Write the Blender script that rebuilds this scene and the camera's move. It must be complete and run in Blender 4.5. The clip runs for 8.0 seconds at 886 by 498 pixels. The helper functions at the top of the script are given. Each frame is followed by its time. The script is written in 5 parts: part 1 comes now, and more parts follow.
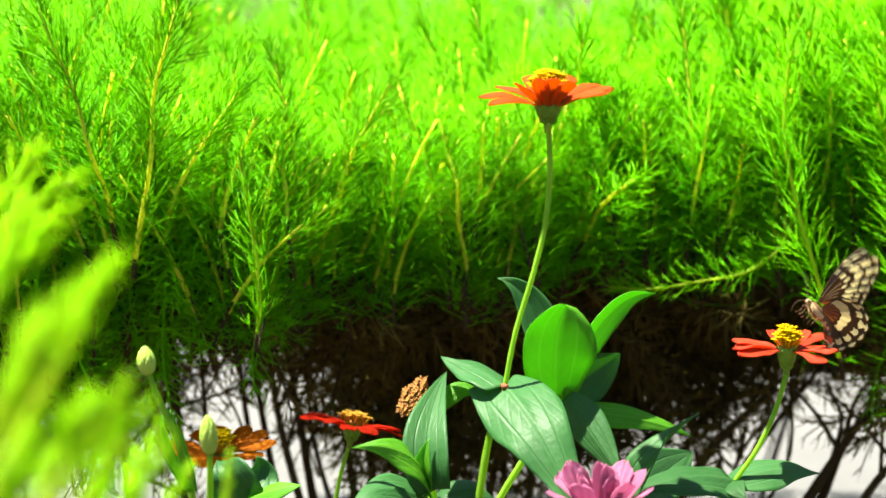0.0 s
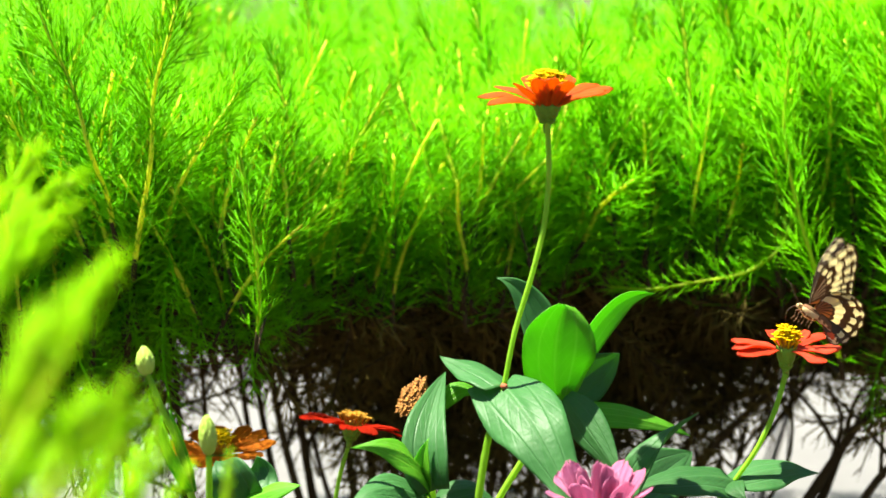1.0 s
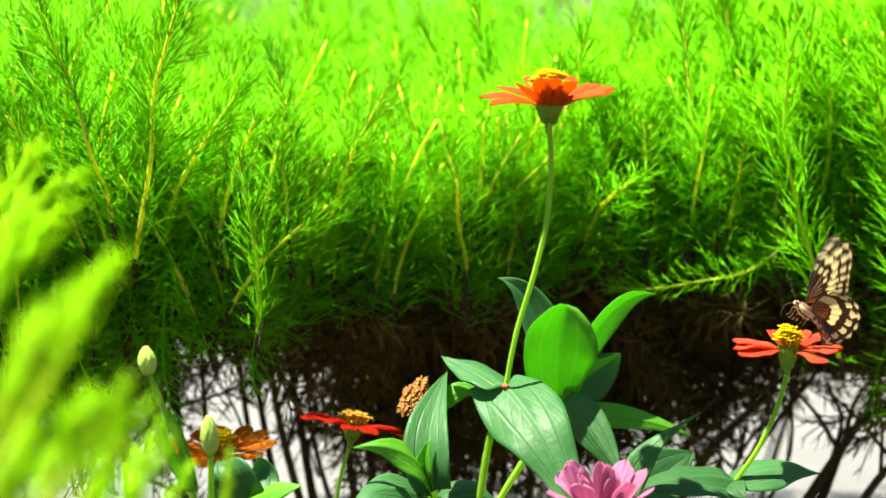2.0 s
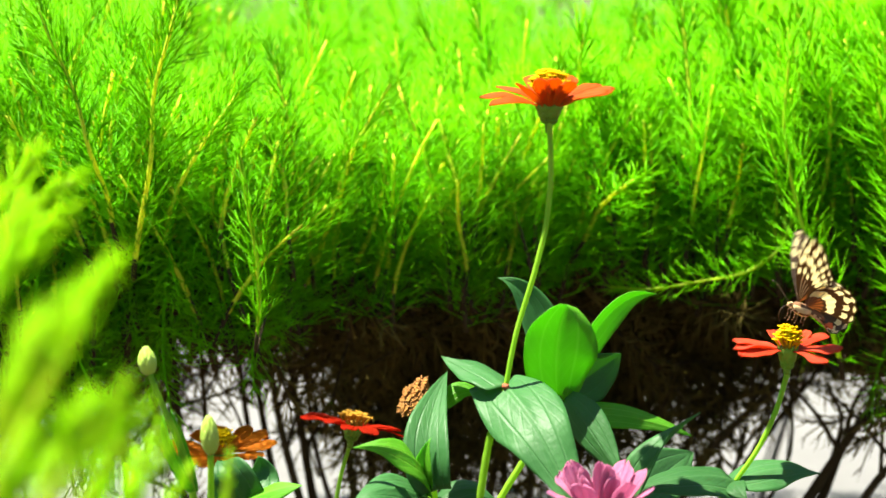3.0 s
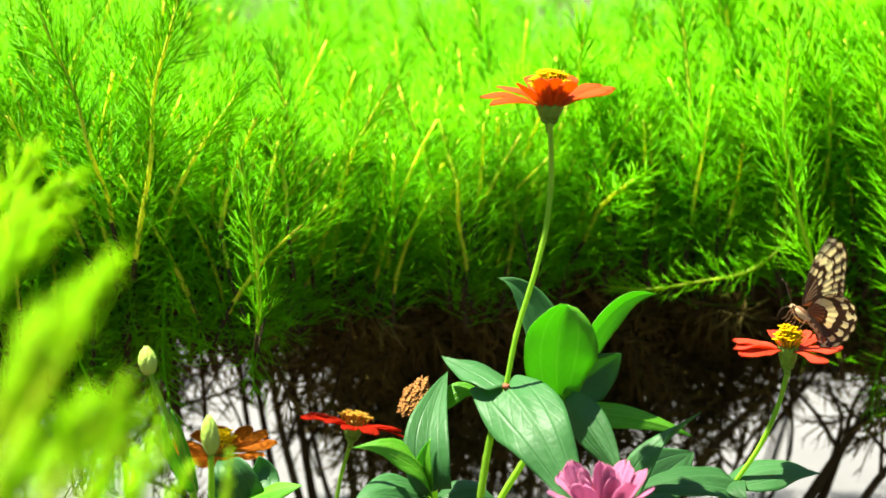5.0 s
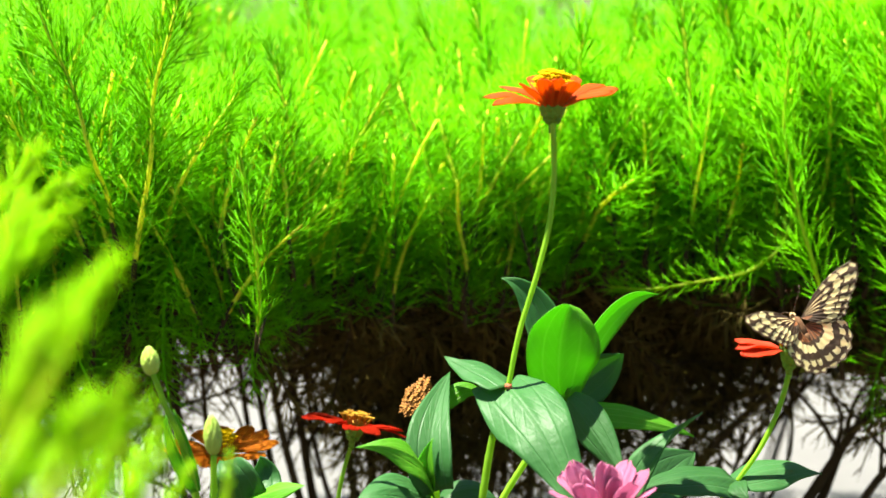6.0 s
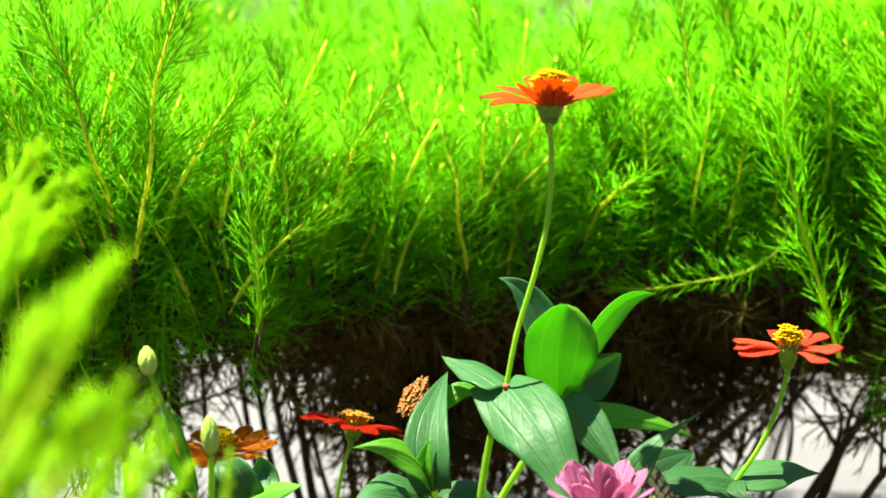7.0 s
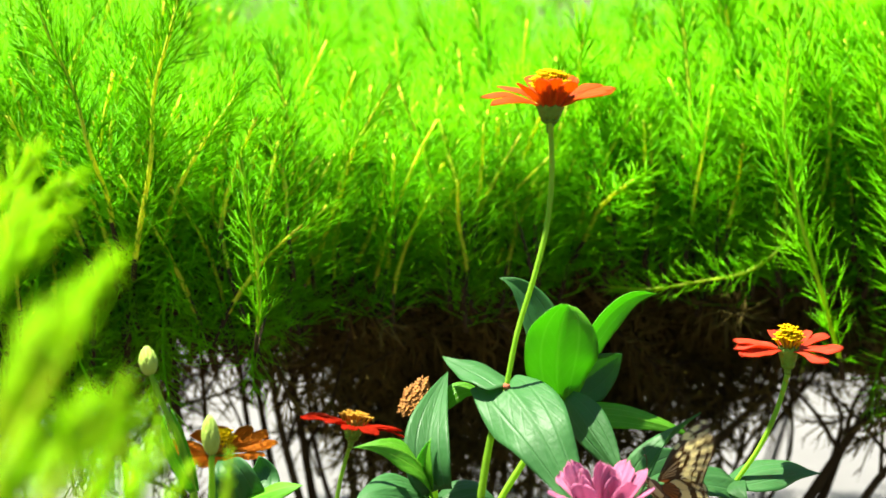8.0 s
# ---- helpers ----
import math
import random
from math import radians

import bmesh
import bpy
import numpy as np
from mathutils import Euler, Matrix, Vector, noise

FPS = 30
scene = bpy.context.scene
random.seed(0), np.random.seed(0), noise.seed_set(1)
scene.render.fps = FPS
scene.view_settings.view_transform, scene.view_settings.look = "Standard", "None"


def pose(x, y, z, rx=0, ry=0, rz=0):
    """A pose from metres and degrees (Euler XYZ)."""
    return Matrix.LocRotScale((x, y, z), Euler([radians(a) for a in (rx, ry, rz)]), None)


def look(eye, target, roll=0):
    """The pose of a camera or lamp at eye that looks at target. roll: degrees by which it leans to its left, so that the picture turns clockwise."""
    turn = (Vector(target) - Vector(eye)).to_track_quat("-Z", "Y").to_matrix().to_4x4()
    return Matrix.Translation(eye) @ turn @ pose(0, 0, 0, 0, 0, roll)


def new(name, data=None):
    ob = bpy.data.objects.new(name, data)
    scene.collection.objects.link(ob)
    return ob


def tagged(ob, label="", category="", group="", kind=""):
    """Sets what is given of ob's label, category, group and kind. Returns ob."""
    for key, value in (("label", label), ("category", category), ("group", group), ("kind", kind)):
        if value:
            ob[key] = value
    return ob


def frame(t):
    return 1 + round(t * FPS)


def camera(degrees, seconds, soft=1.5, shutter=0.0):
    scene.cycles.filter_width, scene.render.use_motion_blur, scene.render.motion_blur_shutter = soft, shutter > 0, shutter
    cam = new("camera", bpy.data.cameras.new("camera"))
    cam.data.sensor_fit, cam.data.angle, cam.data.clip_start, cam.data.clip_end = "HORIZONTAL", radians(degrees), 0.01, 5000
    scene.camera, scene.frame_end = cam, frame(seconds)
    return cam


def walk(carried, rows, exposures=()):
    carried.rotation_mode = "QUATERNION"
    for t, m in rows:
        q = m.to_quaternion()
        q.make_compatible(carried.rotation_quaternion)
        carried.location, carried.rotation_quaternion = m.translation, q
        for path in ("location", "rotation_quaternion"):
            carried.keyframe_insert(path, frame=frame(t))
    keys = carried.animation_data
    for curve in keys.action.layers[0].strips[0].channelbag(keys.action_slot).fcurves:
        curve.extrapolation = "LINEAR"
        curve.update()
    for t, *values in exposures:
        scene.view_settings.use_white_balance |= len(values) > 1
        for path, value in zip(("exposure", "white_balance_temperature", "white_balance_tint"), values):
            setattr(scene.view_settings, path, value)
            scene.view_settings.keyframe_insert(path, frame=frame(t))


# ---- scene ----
# ---------------------------------------------------------------- camera
cam = camera(26, 8.0, 1.5, 0.5)
cam.data.dof.use_dof = True
cam.data.dof.focus_distance = 1.0
cam.data.dof.aperture_fstop = 15.0
EYE = pose(0, 0, 0.70, 82, 0, 0)
walk(cam, [(0.0, EYE), (8.0, EYE)])
scene.view_settings.exposure = 2.2

# ---------------------------------------------------------------- light
SUN_FROM = Vector((-0.36, 0.10, 0.93)).normalized()
world = bpy.data.worlds.new("sky")
scene.world = world
world.use_nodes = True
nt = world.node_tree
sky = nt.nodes.new("ShaderNodeTexSky")
sky.sky_type = "NISHITA"
sky.sun_disc = False
sky.sun_elevation = math.asin(SUN_FROM.z)
sky.sun_rotation = math.atan2(SUN_FROM.x, SUN_FROM.y)
nt.links.new(sky.outputs[0], nt.nodes["Background"].inputs[0])
nt.nodes["Background"].inputs[1].default_value = 0.043
sun_data = bpy.data.lights.new("sun", "SUN")
sun_data.energy, sun_data.angle, sun_data.color = 5.0, radians(0.5), (1.0, 0.94, 0.80)
sun = new("sun", sun_data)
sun.matrix_world = look((0, 0, 6), Vector((0, 0, 6)) - SUN_FROM)


# ---------------------------------------------------------------- materials
def leafy(name, dark, light, glow, rough=0.45, thin=0.4, scale=60.0, veins=0.0, by_object=0.25, tint=None, stripes=0.0, gloss=0.4):
    """A thin plant surface: grain and mottling in the colour, light that passes through, fine relief."""
    mat = bpy.data.materials.new(name)
    mat.use_nodes = True
    t = mat.node_tree
    n, ln = t.nodes, t.links
    bsdf, out = n["Principled BSDF"], n["Material Output"]
    co = n.new("ShaderNodeTexCoord")
    fine, broad = n.new("ShaderNodeTexNoise"), n.new("ShaderNodeTexNoise")
    fine.inputs["Scale"].default_value, fine.inputs["Detail"].default_value = scale * 9, 4
    broad.inputs["Scale"].default_value, broad.inputs["Detail"].default_value = scale, 3
    ln.new(co.outputs["Object"], fine.inputs["Vector"])
    ln.new(co.outputs["Object"], broad.inputs["Vector"])
    mix = n.new("ShaderNodeMath")
    mix.operation = "MULTIPLY_ADD"
    ln.new(fine.outputs["Fac"], mix.inputs[0])
    mix.inputs[1].default_value = 0.45
    half = n.new("ShaderNodeMath")
    half.operation = "MULTIPLY_ADD"
    ln.new(broad.outputs["Fac"], half.inputs[0])
    half.inputs[1].default_value, half.inputs[2].default_value = 1.3, -0.4
    ln.new(half.outputs[0], mix.inputs[2])
    ramp = n.new("ShaderNodeMix")
    ramp.data_type = "RGBA"
    ramp.inputs["A"].default_value, ramp.inputs["B"].default_value = (*dark, 1), (*light, 1)
    ln.new(mix.outputs[0], ramp.inputs["Factor"])
    colour = ramp.outputs["Result"]
    info = n.new("ShaderNodeObjectInfo")
    hue = n.new("ShaderNodeHueSaturation")
    ranged = n.new("ShaderNodeMapRange")
    ranged.inputs["To Min"].default_value, ranged.inputs["To Max"].default_value = 1 - by_object, 1 + by_object
    ln.new(info.outputs["Random"], ranged.inputs["Value"])
    ln.new(ranged.outputs["Result"], hue.inputs["Value"])
    ln.new(colour, hue.inputs["Color"])
    colour = hue.outputs["Color"]
    height = mix.outputs[0]
    if veins or stripes:
        uv = n.new("ShaderNodeUVMap")
        sep = n.new("ShaderNodeSeparateXYZ")
        ln.new(uv.outputs[0], sep.inputs[0])
        wave = n.new("ShaderNodeTexWave")
        wave.bands_direction = "X"
        comb = n.new("ShaderNodeCombineXYZ")
        away = n.new("ShaderNodeMath")
        away.operation = "ABSOLUTE"
        ln.new(sep.outputs["X"], away.inputs[0])
        if veins:
            slope = n.new("ShaderNodeMath")
            slope.operation = "MULTIPLY_ADD"
            ln.new(away.outputs[0], slope.inputs[0])
            slope.inputs[1].default_value = -0.55
            ln.new(sep.outputs["Y"], slope.inputs[2])
            ln.new(slope.outputs[0], comb.inputs[0])
            wave.inputs["Scale"].default_value = 2.1
        else:
            ln.new(sep.outputs["X"], comb.inputs[0])
            wave.inputs["Scale"].default_value = 2.2
        wave.inputs["Distortion"].default_value, wave.inputs["Detail"].default_value, wave.inputs["Detail Scale"].default_value = 2.2, 3, 1.5
        ln.new(comb.outputs[0], wave.inputs["Vector"])
        line = n.new("ShaderNodeMapRange")
        line.inputs["From Min"].default_value, line.inputs["From Max"].default_value = 0.80, 1.0
        ln.new(wave.outputs["Fac"], line.inputs["Value"])
        line.inputs["To Max"].default_value = 0.2 if veins else 1.0
        ribs = []
        for middle, wide in ((0.0, 0.06), (0.5, 0.055)):
            gap = n.new("ShaderNodeMath")
            gap.operation = "SUBTRACT"
            ln.new(away.outputs[0], gap.inputs[0])
            gap.inputs[1].default_value = middle
            span = n.new("ShaderNodeMath")
            span.operation = "ABSOLUTE"
            ln.new(gap.outputs[0], span.inputs[0])
            rib = n.new("ShaderNodeMapRange")
            rib.inputs["From Min"].default_value, rib.inputs["From Max"].default_value = wide, 0.0
            ln.new(span.outputs[0], rib.inputs["Value"])
            ribs.append(rib)
        pair = n.new("ShaderNodeMath")
        pair.operation = "MAXIMUM"
        ln.new(ribs[0].outputs["Result"], pair.inputs[0])
        ln.new(ribs[1].outputs["Result"], pair.inputs[1])
        both = n.new("ShaderNodeMath")
        both.operation = "MAXIMUM"
        ln.new(line.outputs["Result"], both.inputs[0])
        ln.new(pair.outputs[0], both.inputs[1])
        drawn = n.new("ShaderNodeMath")
        drawn.operation = "MULTIPLY"
        ln.new(both.outputs[0], drawn.inputs[0])
        drawn.inputs[1].default_value = veins or stripes
        vein = n.new("ShaderNodeMix")
        vein.data_type = "RGBA"
        ln.new(drawn.outputs[0], vein.inputs["Factor"])
        ln.new(colour, vein.inputs["A"])
        vein.inputs["B"].default_value = (*(tint or light), 1)
        colour = vein.outputs["Result"]
        deep = n.new("ShaderNodeMath")
        deep.operation = "MULTIPLY_ADD"
        ln.new(both.outputs[0], deep.inputs[0])
        deep.inputs[1].default_value = -0.6
        ln.new(mix.outputs[0], deep.inputs[2])
        height = deep.outputs[0]
    ln.new(colour, bsdf.inputs["Base Color"])
    bsdf.inputs["Roughness"].default_value = rough
    bsdf.inputs["Specular IOR Level"].default_value = gloss
    bump = n.new("ShaderNodeBump")
    bump.inputs["Strength"].default_value, bump.inputs["Distance"].default_value = 0.55, 0.001
    ln.new(height, bump.inputs["Height"])
    ln.new(bump.outputs["Normal"], bsdf.inputs["Normal"])
    if thin:
        trans = n.new("ShaderNodeBsdfTranslucent")
        shift = n.new("ShaderNodeMix")
        shift.data_type = "RGBA"
        shift.inputs["Factor"].default_value = 0.7
        ln.new(colour, shift.inputs["A"])
        shift.inputs["B"].default_value = (*glow, 1)
        ln.new(shift.outputs["Result"], trans.inputs["Color"])
        sh = n.new("ShaderNodeMixShader")
        sh.inputs[0].default_value = thin
        ln.new(bsdf.outputs[0], sh.inputs[1])
        ln.new(trans.outputs[0], sh.inputs[2])
        ln.new(sh.outputs[0], out.inputs["Surface"])
    return mat


M_LEAF = leafy("zinnia_leaf", (0.026, 0.117, 0.026), (0.0624, 0.192, 0.0546), (0.187, 0.458, 0.026), 0.47, 0.44, 40, veins=0.24, tint=(0.114, 0.25, 0.0988), by_object=0.2, gloss=0.26)
M_YOUNG = leafy("young_zinnia_leaf", (0.0688, 0.292, 0.0103), (0.155, 0.464, 0.0189), (0.258, 0.722, 0.0086), 0.48, 0.55, 28, veins=0.6, tint=(0.258, 0.533, 0.0516), by_object=0.1, gloss=0.35)
M_NODE = leafy("reddish_node", (0.26, 0.06, 0.03), (0.42, 0.14, 0.06), (0, 0, 0), 0.6, 0.0, 200, by_object=0, gloss=0.1)
M_BUD = leafy("bud_scales", (0.255, 0.42, 0.0375), (0.405, 0.555, 0.09), (0.525, 0.675, 0.0375), 0.5, 0.2, 160)
M_STEM = leafy("zinnia_stem", (0.16, 0.4, 0.016), (0.32, 0.576, 0.04), (0.496, 0.76, 0.024), 0.5, 0.45, 90, gloss=0.15)
M_GREENCUP = leafy("involucre_green", (0.09, 0.216, 0.0135), (0.216, 0.378, 0.036), (0.315, 0.495, 0.027), 0.5, 0.15, 120, gloss=0.15)
M_ORANGE = leafy("orange_red_petal", (0.63, 0.0825, 0.006), (0.698, 0.143, 0.009), (0.75, 0.315, 0.015), 0.5, 0.58, 50, stripes=0.25, tint=(0.495, 0.03, 0.0075), by_object=0.08, gloss=0.18)
M_CORAL = leafy("coral_red_petal", (0.576, 0.0468, 0.0158), (0.648, 0.0864, 0.0288), (0.72, 0.187, 0.0432), 0.5, 0.52, 50, stripes=0.25, tint=(0.475, 0.0288, 0.0108), by_object=0.08, gloss=0.18)
M_SCARLET = leafy("scarlet_petal", (0.221, 0.0068, 0.0017), (0.357, 0.0187, 0.00255), (0.68, 0.0765, 0.0085), 0.6, 0.45, 50, stripes=0.25, tint=(0.17, 0.00425, 0.0017), by_object=0.08, gloss=0.04)
M_RUST = leafy("faded_orange_petal", (0.338, 0.091, 0.0026), (0.52, 0.182, 0.0052), (1.04, 0.442, 0.013), 0.6, 0.45, 50, stripes=0.25, tint=(0.325, 0.065, 0.0026), by_object=0.15, gloss=0.08)
M_PINK = leafy("pink_petal", (0.465, 0.112, 0.24), (0.63, 0.3, 0.435), (0.735, 0.375, 0.525), 0.5, 0.45, 50, stripes=0.4, tint=(0.39, 0.0525, 0.18), by_object=0.15, gloss=0.2)
M_YELLOW = leafy("yellow_floret", (0.765, 0.476, 0.0017), (0.85, 0.663, 0.0034), (0.85, 0.68, 0.00425), 0.8, 0.3, 200, by_object=0.1, gloss=0.05)
M_SEED = leafy("withered_floret", (0.252, 0.096, 0.012), (0.42, 0.204, 0.03), (0.36, 0.15, 0.012), 0.7, 0.2, 200)
M_DISC = leafy("disc_yellow", (0.396, 0.18, 0.0036), (0.51, 0.3, 0.006), (0.48, 0.3, 0.006), 0.7, 0.1, 200)
M_NEEDLE = leafy("thread_leaf", (0.0435, 0.332, 0.00079), (0.174, 0.529, 0.00079), (0.553, 0.79, 0.00079), 0.38, 0.33, 12, by_object=0.3, gloss=0.03)
M_PALE = leafy("pale_thread_leaf", (0.216, 0.576, 0.0027), (0.36, 0.756, 0.0036), (0.72, 0.9, 0.0027), 0.5, 0.6, 12, by_object=0.2, gloss=0.06)
# dark brown that stands in for the shade under the bushes
M_DRY_SHADE = leafy("shade_brown_thread", (0.0595, 0.0442, 0.0119), (0.145, 0.111, 0.0255), (0.212, 0.17, 0.0255), 0.9, 0.15, 12, by_object=0.3, gloss=0.05)
M_SHOOT = leafy("shoot_stem", (0.306, 0.51, 0.0068), (0.561, 0.697, 0.0255), (0.697, 0.85, 0.017), 0.5, 0.42, 30, by_object=0.15, gloss=0.2)
M_YSTEM = leafy("yellow_stem", (0.7, 0.76, 0.02), (0.92, 0.92, 0.08), (1, 1, 0.03), 0.5, 0.5, 30, by_object=0.1, gloss=0.2)
# bark of the bare stems; also the shade painted on shoot feet
M_WOOD_AND_SHADE = leafy("bare_stem", (0.03, 0.022, 0.01), (0.075, 0.055, 0.024), (0, 0, 0), 0.9, 0.0, 50, gloss=0.05)
M_DARKWING = leafy("dark_wing", (0.0333, 0.0181, 0.0076), (0.0665, 0.038, 0.0152), (0.475, 0.285, 0.095), 0.6, 0.3, 300, by_object=0)
M_BROWNWING = leafy("brown_wing", (0.188, 0.0625, 0.02), (0.312, 0.125, 0.0375), (0.875, 0.45, 0.15), 0.6, 0.4, 300, by_object=0)
M_CREAM = leafy("cream_wing", (0.8, 0.69, 0.34), (0.92, 0.83, 0.5), (1, 0.94, 0.66), 0.6, 0.62, 300, by_object=0)
M_RED = leafy("orange_wing_spot", (0.52, 0.072, 0.016), (0.64, 0.128, 0.024), (0.72, 0.16, 0.016), 0.6, 0.3, 300, by_object=0)
M_FUR = leafy("body_fur", (0.42, 0.29, 0.12), (0.64, 0.48, 0.23), (0, 0, 0), 0.9, 0.0, 300)
M_FURDARK = leafy("dark_body", (0.10, 0.045, 0.016), (0.20, 0.095, 0.035), (0, 0, 0), 0.85, 0.0, 300)


def earth(name, dark, light, scale, bump_mm, rough=0.95):
    mat = bpy.data.materials.new(name)
    mat.use_nodes = True
    n, ln = mat.node_tree.nodes, mat.node_tree.links
    bsdf = n["Principled BSDF"]
    co = n.new("ShaderNodeTexCoord")
    a, b = n.new("ShaderNodeTexNoise"), n.new("ShaderNodeTexNoise")
    a.inputs["Scale"].default_value, a.inputs["Detail"].default_value = scale, 8
    b.inputs["Scale"].default_value, b.inputs["Detail"].default_value = scale * 14, 6
    ln.new(co.outputs["Object"], a.inputs["Vector"])
    ln.new(co.outputs["Object"], b.inputs["Vector"])
    add = n.new("ShaderNodeMath")
    add.operation = "MULTIPLY_ADD"
    ln.new(b.outputs["Fac"], add.inputs[0])
    add.inputs[1].default_value = 0.5
    sub = n.new("ShaderNodeMath")
    sub.operation = "MULTIPLY_ADD"
    ln.new(a.outputs["Fac"], sub.inputs[0])
    sub.inputs[1].default_value, sub.inputs[2].default_value = 1.4, -0.45
    ln.new(sub.outputs[0], add.inputs[2])
    mix = n.new("ShaderNodeMix")
    mix.data_type = "RGBA"
    mix.inputs["A"].default_value, mix.inputs["B"].default_value = (*dark, 1), (*light, 1)
    ln.new(add.outputs[0], mix.inputs["Factor"])
    ln.new(mix.outputs["Result"], bsdf.inputs["Base Color"])
    bsdf.inputs["Roughness"].default_value = rough
    bu = n.new("ShaderNodeBump")
    bu.inputs["Distance"].default_value = bump_mm / 1000
    ln.new(add.outputs[0], bu.inputs["Height"])
    ln.new(bu.outputs["Normal"], bsdf.inputs["Normal"])
    return mat


M_SOIL = earth("soil", (0.021, 0.0132, 0.0072), (0.072, 0.045, 0.024), 9.0, 8)
M_PAVE = earth("pale_concrete", (0.1, 0.1, 0.099), (0.145, 0.145, 0.144), 3.0, 1.5, 0.85)


# ---------------------------------------------------------------- mesh helpers
def mesh_of(name, verts, faces, mats, which=None, uvs=None, smooth=True):
    me = bpy.data.meshes.new(name)
    me.from_pydata(verts, [], faces)
    for m in mats:
        me.materials.append(m)
    if which is not None:
        me.polygons.foreach_set("material_index", np.asarray(which, dtype=np.int32))
    me.polygons.foreach_set("use_smooth", np.full(len(me.polygons), smooth))
    if uvs is not None:
        layer = me.uv_layers.new(name="UVMap")
        idx = np.empty(len(me.loops), dtype=np.int32)
        me.loops.foreach_get("vertex_index", idx)
        layer.data.foreach_set("uv", np.asarray(uvs, dtype=np.float32)[idx].ravel())
    me.update()
    return me


def part(name, mesh, parent, label="", m=None):
    """A mesh as one part under a thing. Its coordinates are the world's where the parent is an Empty, else the parent's own."""
    ob = new(name, mesh)
    ob.parent = parent
    if parent.type == "EMPTY":
        ob.matrix_parent_inverse = Matrix.Translation(parent.location).inverted()
    if m is not None:
        ob.matrix_basis = m
    return tagged(ob, label)


def thing(name, base, label, category, group=""):
    ob = new(name)
    ob.location = base
    ob.empty_display_size = 0.05
    return tagged(ob, label, category, group)


def spline(points, steps):
    """A smooth curve through a few points, paced by their distances."""
    p = [Vector(q) for q in points]
    n = len(p)
    t = [0.0]
    for a, b in zip(p, p[1:]):
        t.append(t[-1] + max((b - a).length, 1e-6))
    m = []
    for i in range(n):
        a, b = max(i - 1, 0), min(i + 1, n - 1)
        m.append((p[b] - p[a]) / (t[b] - t[a]))
    for i in range(1, n - 1):
        d0, d1 = t[i] - t[i - 1], t[i + 1] - t[i]
        m[i] = ((p[i] - p[i - 1]) / d0 * d1 + (p[i + 1] - p[i]) / d1 * d0) / (d0 + d1)
    out = []
    for i in range(n - 1):
        h = t[i + 1] - t[i]
        for k in range(steps):
            u = k / steps
            out.append(p[i] * (2 * u ** 3 - 3 * u * u + 1) + m[i] * (h * (u ** 3 - 2 * u * u + u)) + p[i + 1] * (3 * u * u - 2 * u ** 3) + m[i + 1] * (h * (u ** 3 - u * u)))
    out.append(p[-1])
    return out


def tube(points, radii, sides=8):
    """Vertices and faces of a closed round tube."""
    verts, faces = [], []
    n = len(points)
    ref = Vector((0.31, 0.83, 0.2))
    for i, p in enumerate(points):
        tan = (points[min(i + 1, n - 1)] - points[max(i - 1, 0)]).normalized()
        e1 = (ref - tan * ref.dot(tan)).normalized()
        e2 = tan.cross(e1)
        r = radii[i]
        for k in range(sides):
            a = 2 * math.pi * k / sides
            verts.append(p + e1 * (r * math.cos(a)) + e2 * (r * math.sin(a)))
    for i in range(n - 1):
        for k in range(sides):
            q = (k + 1) % sides
            faces.append((i * sides + k, i * sides + q, (i + 1) * sides + q, (i + 1) * sides + k))
    faces.append(tuple(range(sides))[::-1])
    faces.append(tuple((n - 1) * sides + k for k in range(sides)))
    return verts, faces


def stem(parent, points, r0, r1, mat=None, name="stem", steps=10, label=""):
    path = spline(points, steps)
    n = len(path)
    rnd = random.Random(n + int(1e4 * abs(points[0][0])))
    radii = [(r0 + (r1 - r0) * i / (n - 1)) * (1 + rnd.uniform(-0.05, 0.05)) for i in range(n)]
    v, f = tube(path, radii)
    return part(name, mesh_of(name, v, f, [mat or M_STEM]), parent, label)


